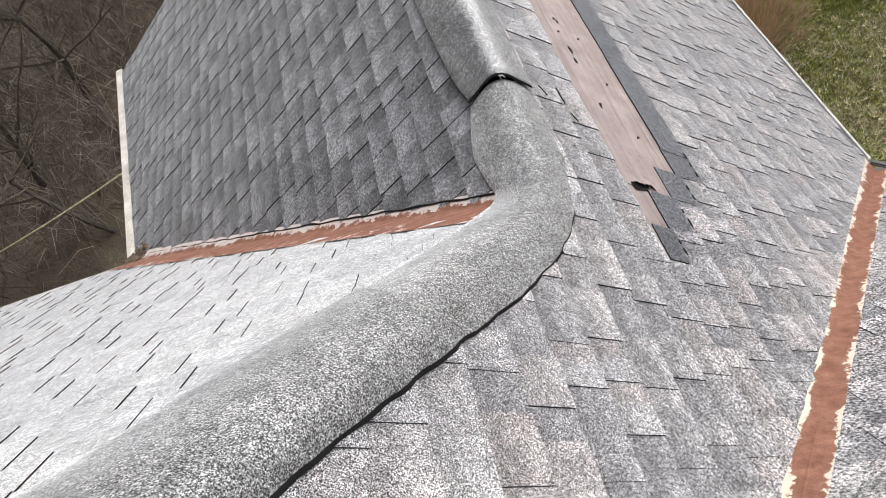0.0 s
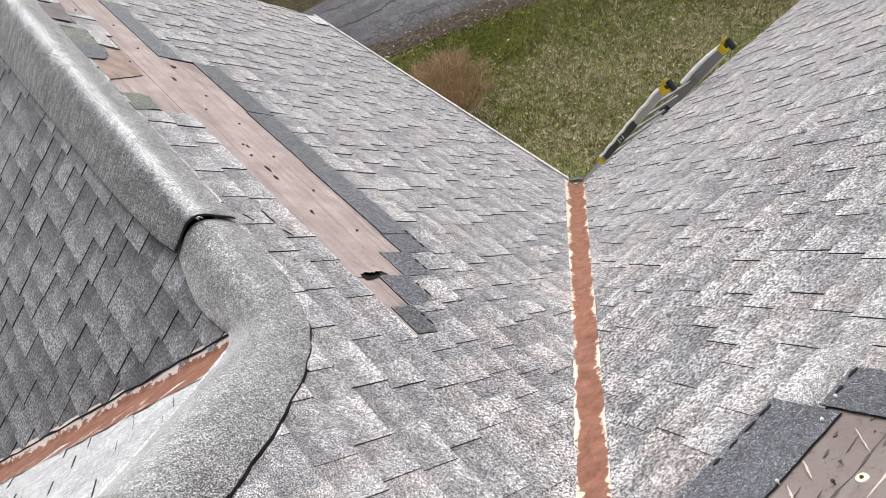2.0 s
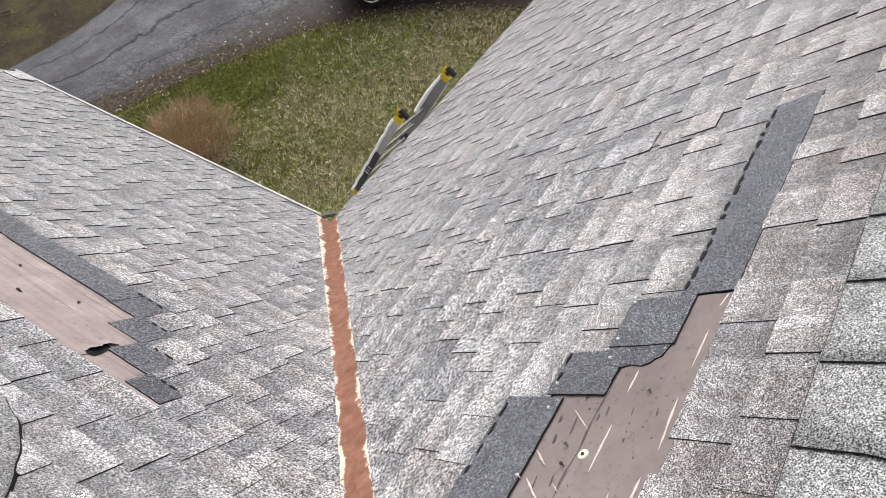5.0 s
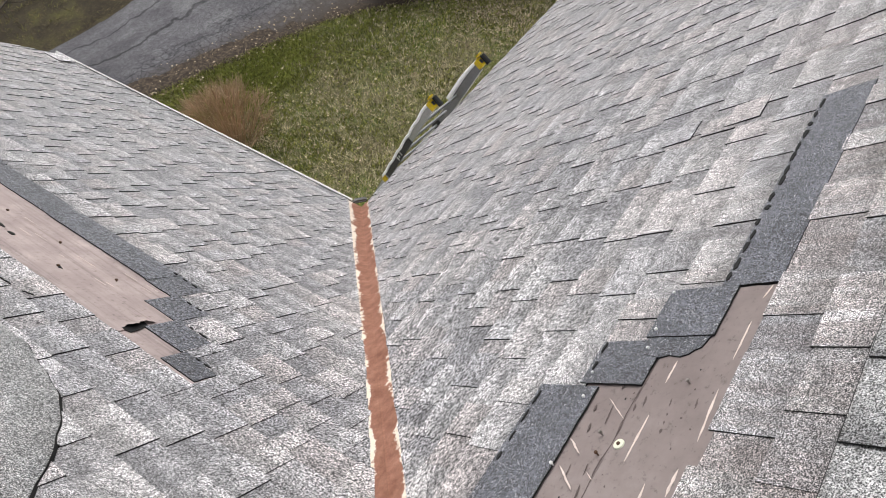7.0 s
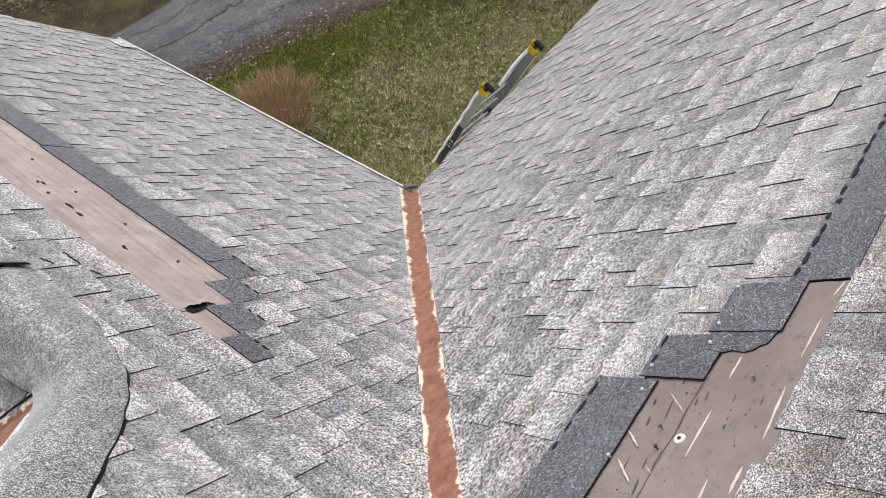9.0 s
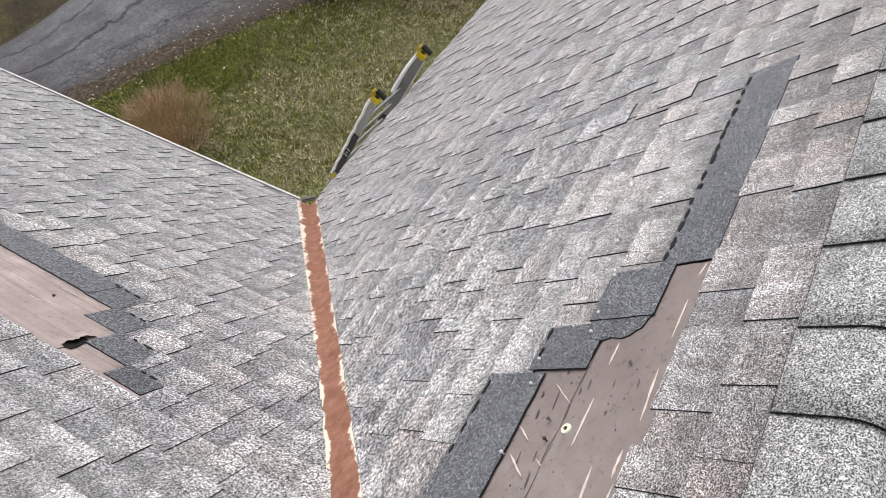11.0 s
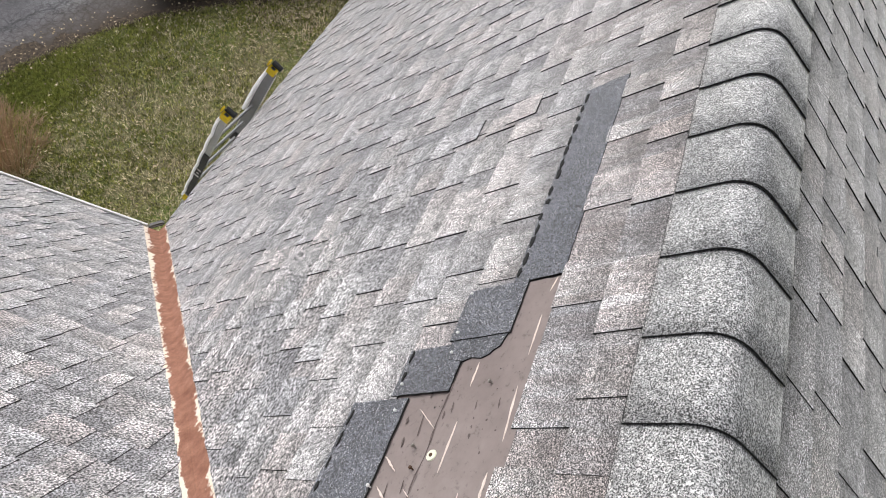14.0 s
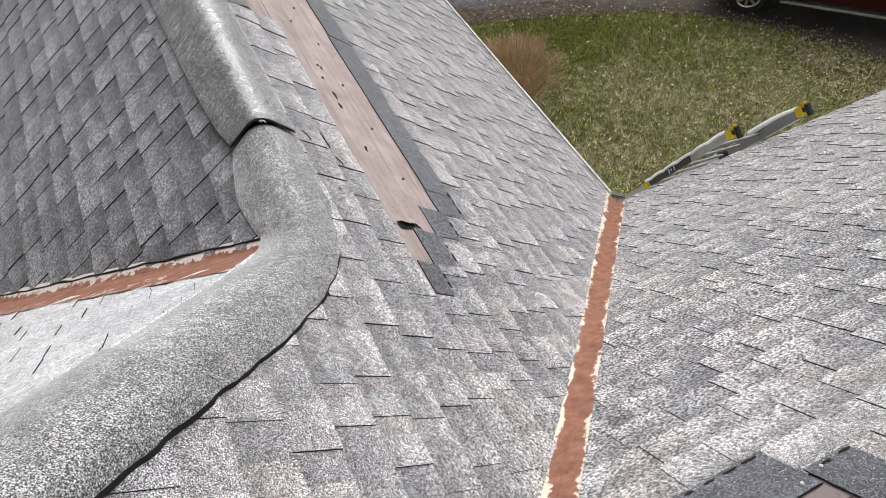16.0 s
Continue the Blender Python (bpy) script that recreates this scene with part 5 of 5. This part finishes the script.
# rubbed grime, drawn out along the courses
for u, q, a, b in ((1.727, 3.652, 0.010, 0.004), (1.783, 3.669, 0.016, 0.003), (1.745, 3.706, 0.030, 0.0014), (1.72, 3.772, 0.012, 0.004), (1.70, 3.79, 0.014, 0.003), (1.775, 3.873, 0.007, 0.003), (1.754, 3.870, 0.005, 0.002),
                   (1.732, 3.867, 0.004, 0.002), (1.70, 3.86, 0.012, 0.002), (1.89, 3.728, 0.018, 0.0016), (1.95, 3.74, 0.028, 0.0016), (1.90, 3.68, 0.022, 0.0014), (1.66, 3.70, 0.010, 0.003), (2.02, 3.70, 0.03, 0.0018), (1.70, 3.925, 0.014, 0.002)):
    sheet("felt_smudge", SL_N, [(u + a * math.cos(k * 0.571) * nr.uniform(0.6, 1.1), q + b * math.sin(k * 0.571) * nr.uniform(0.5, 1.3) + 0.004 * math.cos(k * 0.571) * a / 0.03) for k in range(11)], 0.0056 if q > 3.765 else 0.0024, 0.0008, [m_grime_shade], roof_north)
# scuffs on the bare felt
for x0, s0, x1, s1, w in ((-1.70, 3.685, -1.755, 3.761, 0.0024), (-1.584, 3.82, -1.649, 3.82, 0.0022), (-1.47, 3.96, -1.58, 3.96, 0.0022), (-1.66, 3.96, -1.79, 3.97, 0.0025), (-1.738, 3.822, -1.859, 3.822, 0.0036),
                          (-1.819, 3.633, -1.858, 3.690, 0.0040), (-1.894, 3.651, -1.946, 3.722, 0.0042), (-1.898, 3.739, -1.915, 3.764, 0.0020), (-1.857, 3.958, -1.92, 3.959, 0.0032), (-1.36, 3.97, -1.40, 3.96, 0.002), (-1.90, 3.90, -2.02, 3.91, 0.003), (-1.93, 3.97, -2.05, 3.965, 0.0025)):
    pts = []
    for i in range(9):
        k = i / 8
        pts.append((-(x0 + (x1 - x0) * k) + nr.uniform(-0.001, 0.001), s0 + (s1 - s0) * k + w * (0.4 + nr.random()) * (1 - abs(2 * k - 1) ** 3)))
    for i in range(8, -1, -1):
        k = i / 8
        pts.append((-(x0 + (x1 - x0) * k), s0 + (s1 - s0) * k - w * (0.4 + nr.random()) * (1 - abs(2 * k - 1) ** 3) - 0.0004))
    sheet("scuff_mark", SL_N, pts, 0.0058, 0.0010, [m_scuff], roof_north, "pale scuff in the felt")
for i in range(46):
    y, s = nr.uniform(-0.85, 2.2), nr.uniform(2.64, 3.0)
    L = nr.uniform(0.03, 0.09)
    sheet("scuff_mark", SL_E, [(y, s), (y + L, s + 0.004), (y + L, s + 0.007), (y, s + 0.003)], 0.0042, 0.0008, [m_scuff], roof_east)

# dashes of sealant along the edges of the bared shingles
def dash(sl, u, s, L, w, parent):
    L, w, u = L * nr.uniform(0.55, 1.45), w * nr.uniform(0.6, 1.1), u + nr.uniform(-0.008, 0.008)
    pts = [(u + L * math.cos(q) * nr.uniform(0.8, 1.15), s + w * math.sin(q) * nr.uniform(0.4, 1.3)) for q in [i * 0.4833 for i in range(13)]]
    sheet("sealant_dash", sl, pts, 0.0112, 0.003, [m_edge], parent)


for i in range(15):
    dash(SL_N, 0.60 + i * 0.052, 3.845 + nr.uniform(-0.003, 0.003), 0.0165, 0.0075, roof_north)
for x, s in ((-1.46, 3.712), (-1.40, 3.708), (-1.54, 3.574), (-1.60, 3.578), (-1.72, 3.437), (-1.78, 3.437), (-1.84, 3.437), (-1.90, 3.437)):
    dash(SL_N, -x, s, 0.017, 0.005, roof_north)
for y, s in ((-0.83, 2.475), (-0.77, 2.475), (-1.01, 2.613), (-0.95, 2.615), (-1.19, 2.752), (-1.13, 2.754), (-1.36, 2.892), (-1.31, 2.893), (-0.71, 2.472)):
    dash(SL_E, y, s, 0.016, 0.005, roof_east)

# cracked and torn shingles below the open end of the wing's cap
for u0, s0, u1, s1, w in ((-0.56, 3.160, -0.66, 3.150, 0.007), (-0.71, 3.145, -0.75, 3.125, 0.005), (-0.59, 3.262, -0.64, 3.240, 0.005)):
    lo, hi = [], []
    for i in range(9):
        k = i / 8
        u, q = u0 + (u1 - u0) * k, s0 + (s1 - s0) * k + nr.uniform(-0.004, 0.004)
        lo.append((u, q))
        hi.append((u, q + 0.6 * w * (0.25 + nr.random()) * (1 - (2 * k - 1) ** 4)))
    sheet("torn_edge", SL_E, lo + hi[::-1], 0.0125, 0.004, [m_edge], roof_east, "dark torn crack in the shingles")

# lifted tabs
for x, s, w, L in ((-0.56, 3.50, 0.12, 0.13), (-0.57, 3.25, 0.11, 0.12)):
    v, f, idx = prism([(0.0, 0.0), (w, 0.0), (w, L), (0.0, L)], lambda u, ss: 0.0098, 0.004)
    part_mesh("lifted_shingle", mesh_of("lifted_shingle", v, f, [m_shingle, m_edge], idx), roof_north, SL_N.m @ Matrix.Translation((-x - w, s, 0)))

# curled shingle at the outer corner of the east eave
v, f, idx = prism([(3.56, 0.04), (3.80, 0.03), (3.81, 0.20), (3.57, 0.20)], lambda u, q: 0.012 + 0.034 * max(0.0, 1 - (q - 0.03) / 0.16) * (0.5 + 0.5 * (u - 3.56) / 0.24), 0.006)
part_mesh("curled_shingle", mesh_of("curled_shingle", [SL_E.m @ Vector(p) for p in v], f, [m_shingle, m_edge], idx), roof_east, None, "curled grey shingle at the corner")

# corner piece where the two eaves meet
bm = box_bm(0.11, 0.045, 0.030, pose(0.065, 0.075, -0.010, 0, 0, 135), 0.010)
me = bpy.data.meshes.new("gutter_corner")
bm.to_mesh(me)
bm.free()
me.materials.append(plain("dull_metal", (0.12, 0.115, 0.11), 0.6))
tagged(new("gutter_corner", me), "dull grey metal corner piece at the foot of the valley", "gutter", kind="structure")

# ---- ladder ----
LA, LB = Vector((0.968, -0.033, 0.342)), Vector((1.472, -0.174, 0.469))
LD = Vector((0.070, 0.487, -0.870)).normalized()
LX = (LB - LA)
LX = (LX - LD * LX.dot(LD))
LW = LX.length
LX.normalize()
LN = LD.cross(LX)
length = (LA.z - GROUND) / -LD.z
ladder = empty("ladder")


def rail(base, l0, l1, wd, th, mat, name, label="", off=0.0):
    a, b = base + LD * l0 + LN * off, base + LD * l1 + LN * off
    m = Matrix.Translation((a + b) / 2) @ Matrix((LX, LN, LD)).transposed().to_4x4()
    bm = box_bm(th, wd, (l1 - l0), m, 0.004)
    return part(name, bm, mat, ladder, label)


LM = Matrix((LX, LN, LD)).transposed().to_4x4()
for base in (LA, LB):
    side = rail(base, 0.03, length - 0.02, 0.052 if base is LA else 0.092, 0.010, m_fib if base is LA else m_web, "side_rail", "grey side rail")
    for e in (-1, 1):                               # the rail's two flanges
        m = Matrix.Translation(base + LD * (length / 2 + 0.02) + LN * ((0.024 if base is LA else 0.045) * e) + LX * 0.006) @ LM
        part("flange", box_bm(0.022, 0.007, length - 0.08, m, 0.002), m_alu if base is LA else m_white, side, "bright rail flange")
    if base is LA:
        sleeve = rail(base, 0.68, 1.54, 0.058, 0.026, m_sleeve, "lock_sleeve", "black hinge sleeve")
        for k, w in ((0.98, 0.05), (1.04, 0.03), (1.09, 0.06)):     # unreadable pale print on the sleeve
            m = Matrix.Translation(base + LD * k - LX * 0.0165) @ LM
            part("label_bar", box_bm(0.002, w * 0.8, 0.022, m), m_rope, sleeve, "pale printed bar")
        rail(base, 1.58, 1.68, 0.058, 0.032, m_yel, "lock_tab", "yellow plastic lock")
    else:
        rail(base, 1.10, 1.25, 0.100, 0.036, m_sleeve, "lock_sleeve", "black hinge sleeve")
        rail(base, 1.25, 2.40, 0.086, 0.026, m_white, "lower_rail", "white lower rail section")
    end = rail(base, -0.02, 0.050, 0.076, 0.050, m_yel, "end_cap", "yellow plastic end cap")
    # a dark plate on the cap's end draws the recess's shade
    m = Matrix.Translation(base - LD * 0.0205) @ LM
    part("recess", box_bm(0.026, 0.036, 0.006, m, 0.002), m_sleeve, end, "dark recess in the cap")
    m = Matrix.Translation(base - LD * 0.036 + LX * 0.034 + LN * 0.012) @ LM @ pose(0, 0, 0, 90, 0, 0)
    part("roller", cyl_bm(0.023, 0.023, 0.088, 22, m), m_blackp, ladder, "black rubber roller")
    m = Matrix.Translation(base - LD * 0.045 - LN * 0.048) @ LM
    part("roller_ear", box_bm(0.045, 0.012, 0.060, m, 0.005), m_yel, ladder, "yellow plastic bracket")
d = 0.40
while d < length - 0.2:
    a = LA + LD * d + LX * 0.03
    part("rung", cyl_bm(0.013, 0.013, LW - 0.06, 12, frame_to(a, a + LX * (LW - 0.06))), m_web, ladder)
    d += 0.30
pts = []
for i in range(90):                                 # the rope's loops bulge out along the rail
    k = i / 89
    out = abs(math.sin(k * 17.0)) ** 0.6
    pts.append(LA + LD * (0.05 + 1.55 * k) - LN * (0.030 + 0.012 * out) - LX * 0.014)
part_mesh("rope", twig_mesh("rope", [(pts, 0.0135, 0.0135)], m_rope, 7), ladder, None, "white rope wound along the rail")
pts = [LB + LD * 0.02 - LN * 0.032, LB + LD * 0.12 - LN * 0.040, LB + LD * 0.22 - LN * 0.050, LB + LD * 0.36 - LN * 0.056 - LX * 0.01, LB + LD * 0.50 - LN * 0.054 - LX * 0.02, LB + LD * 0.66 - LN * 0.05 - LX * 0.03]
part_mesh("rope", twig_mesh("rope", [(pts, 0.014, 0.024)], m_rope, 7), ladder, None, "white rope slung along the second rail")
tagged(ladder, "grey ladder with yellow end caps leaning against the eave", "ladder")

# ---- pickup truck ----
TX = Vector((0.695, -0.719, 0)).normalized()          # from the front to the rear
truck = empty("pickup_truck", Matrix.Translation((8.60, 6.50, GROUND + 0.07)) @ Matrix((TX, Vector((-TX.y, TX.x, 0)), Vector((0, 0, 1)))).transposed().to_4x4())


def prof(name, pts, y0, y1, mat, parent, label="", bevel=0.03):
    """A side profile in x and z, drawn out from y0 to y1."""
    bm = bmesh.new()
    lo = [bm.verts.new((x, y0, z)) for x, z in pts]
    hi = [bm.verts.new((x, y1, z)) for x, z in pts]
    bm.faces.new(lo)
    bm.faces.new(hi[::-1])
    k = len(pts)
    for i in range(k):
        bm.faces.new([lo[i], hi[i], hi[(i + 1) % k], lo[(i + 1) % k]])
    bmesh.ops.recalc_face_normals(bm, faces=bm.faces)
    if bevel:
        bmesh.ops.bevel(bm, geom=bm.edges[:], offset=bevel, segments=2, affect="EDGES", clamp_overlap=True)
    return part(name, bm, mat, parent, label)


def arch(cx, r, n=8):
    return [(cx + r * math.cos(math.pi - math.pi * i / n), 0.40 + r * math.sin(math.pi - math.pi * i / n)) for i in range(n + 1)]


body = [(-0.78, 0.52)] + arch(0.0, 0.47) + [(0.55, 0.50), (3.25, 0.50)] + arch(3.85, 0.47) + [(4.95, 0.55), (5.0, 1.25), (3.1, 1.28), (0.85, 1.28), (-0.55, 1.22), (-0.80, 1.05)]
prof("body", body, 0.0, 1.98, m_red, truck, "dark red painted body", 0.035)
prof("cab", [(0.85, 1.25), (1.45, 1.85), (2.85, 1.86), (3.08, 1.25)], 0.10, 1.88, m_red, truck, "dark red cab", 0.05)
prof("windscreen", [(0.95, 1.30), (1.44, 1.79), (1.42, 1.81), (0.92, 1.32)], 0.2, 1.78, m_glass, truck, "dark windscreen", 0.0)
for y in (0.092, 1.882):
    prof("side_window", [(1.25, 1.32), (1.62, 1.75), (2.75, 1.76), (2.92, 1.32)], y, y + 0.008, m_glass, truck, "dark side window", 0.0)
prof("underbody", [(-0.6, 0.42), (4.8, 0.42), (4.8, 0.85), (-0.6, 0.85)], 0.30, 1.68, m_dark, truck, "", 0.0)
prof("front_bumper", [(-0.93, 0.56), (-0.80, 0.46), (-0.60, 0.44), (-0.50, 0.52), (-0.52, 0.74), (-0.72, 0.80), (-0.93, 0.77)], -0.01, 1.99, m_chrome, truck, "chrome front bumper", 0.03)
prof("grille", [(-0.86, 0.84), (-0.80, 0.84), (-0.80, 1.12), (-0.86, 1.10)], 0.42, 1.56, m_chrome, truck, "chrome grille", 0.01)
for y in (0.06, 1.60):
    prof("headlight", [(-0.85, 0.86), (-0.60, 0.86), (-0.60, 1.10), (-0.84, 1.08)], y - 0.065, y + 0.32, m_lens, truck, "clear headlight", 0.02)
for y in (-0.10, 1.98):
    prof("running_board", [(0.62, 0.42), (3.15, 0.42), (3.15, 0.48), (0.62, 0.48)], y, y + 0.10, m_chrome, truck, "chrome running board", 0.012)
for x, y in ((0.0, 0.0), (3.85, 0.0), (0.0, 1.98), (3.85, 1.98)):
    sgn = -1 if y == 0 else 1
    wheel = part("wheel", cyl_bm(0.25, 0.25, 0.20, 28, pose(x, y - sgn * 0.11, 0.40, 90)), m_dark, truck, "wheel with chrome rim")
    bm = bmesh.new()
    prof_t = [(0.255, -0.13), (0.36, -0.135), (0.395, -0.10), (0.40, 0.0), (0.395, 0.10), (0.36, 0.135), (0.255, 0.13)]
    N = 36
    ring = [[bm.verts.new((x + r * math.cos(6.2832 * i / N), y - sgn * 0.11 + w, 0.40 + r * math.sin(6.2832 * i / N))) for r, w in prof_t] for i in range(N)]
    for i in range(N):
        for j in range(len(prof_t) - 1):
            bm.faces.new([ring[i][j], ring[i][j + 1], ring[(i + 1) % N][j + 1], ring[(i + 1) % N][j]])
    bmesh.ops.recalc_face_normals(bm, faces=bm.faces)
    part("tyre", bm, m_tyre, wheel, "black tyre")
    face = y
    part("hub", cyl_bm(0.075, 0.06, 0.05, 16, pose(x, face, 0.40, 90)), m_chrome, wheel, "chrome hub")
    for i in range(8):
        a = 6.2832 * i / 8
        bm = box_bm(0.19, 0.03, 0.055, pose(x, face, 0.40) @ Matrix.Rotation(a, 4, "Y") @ pose(0.155, -sgn * 0.01, 0), 0.008)
        part("spoke", bm, m_chrome, wheel)
    bm = bmesh.new()
    ring = [[bm.verts.new((x + r * math.cos(6.2832 * i / N), face + w, 0.40 + r * math.sin(6.2832 * i / N))) for r, w in ((0.225, 0.0), (0.265, sgn * 0.012), (0.265, -sgn * 0.06), (0.225, -sgn * 0.06))] for i in range(N)]
    for i in range(N):
        for j in range(4):
            bm.faces.new([ring[i][j], ring[i][(j + 1) % 4], ring[(i + 1) % N][(j + 1) % 4], ring[(i + 1) % N][j]])
    bmesh.ops.recalc_face_normals(bm, faces=bm.faces)
    part("rim", bm, m_chrome, wheel, "chrome rim")
tagged(truck, "dark red pickup truck with chrome bumper parked on the driveway", "truck")
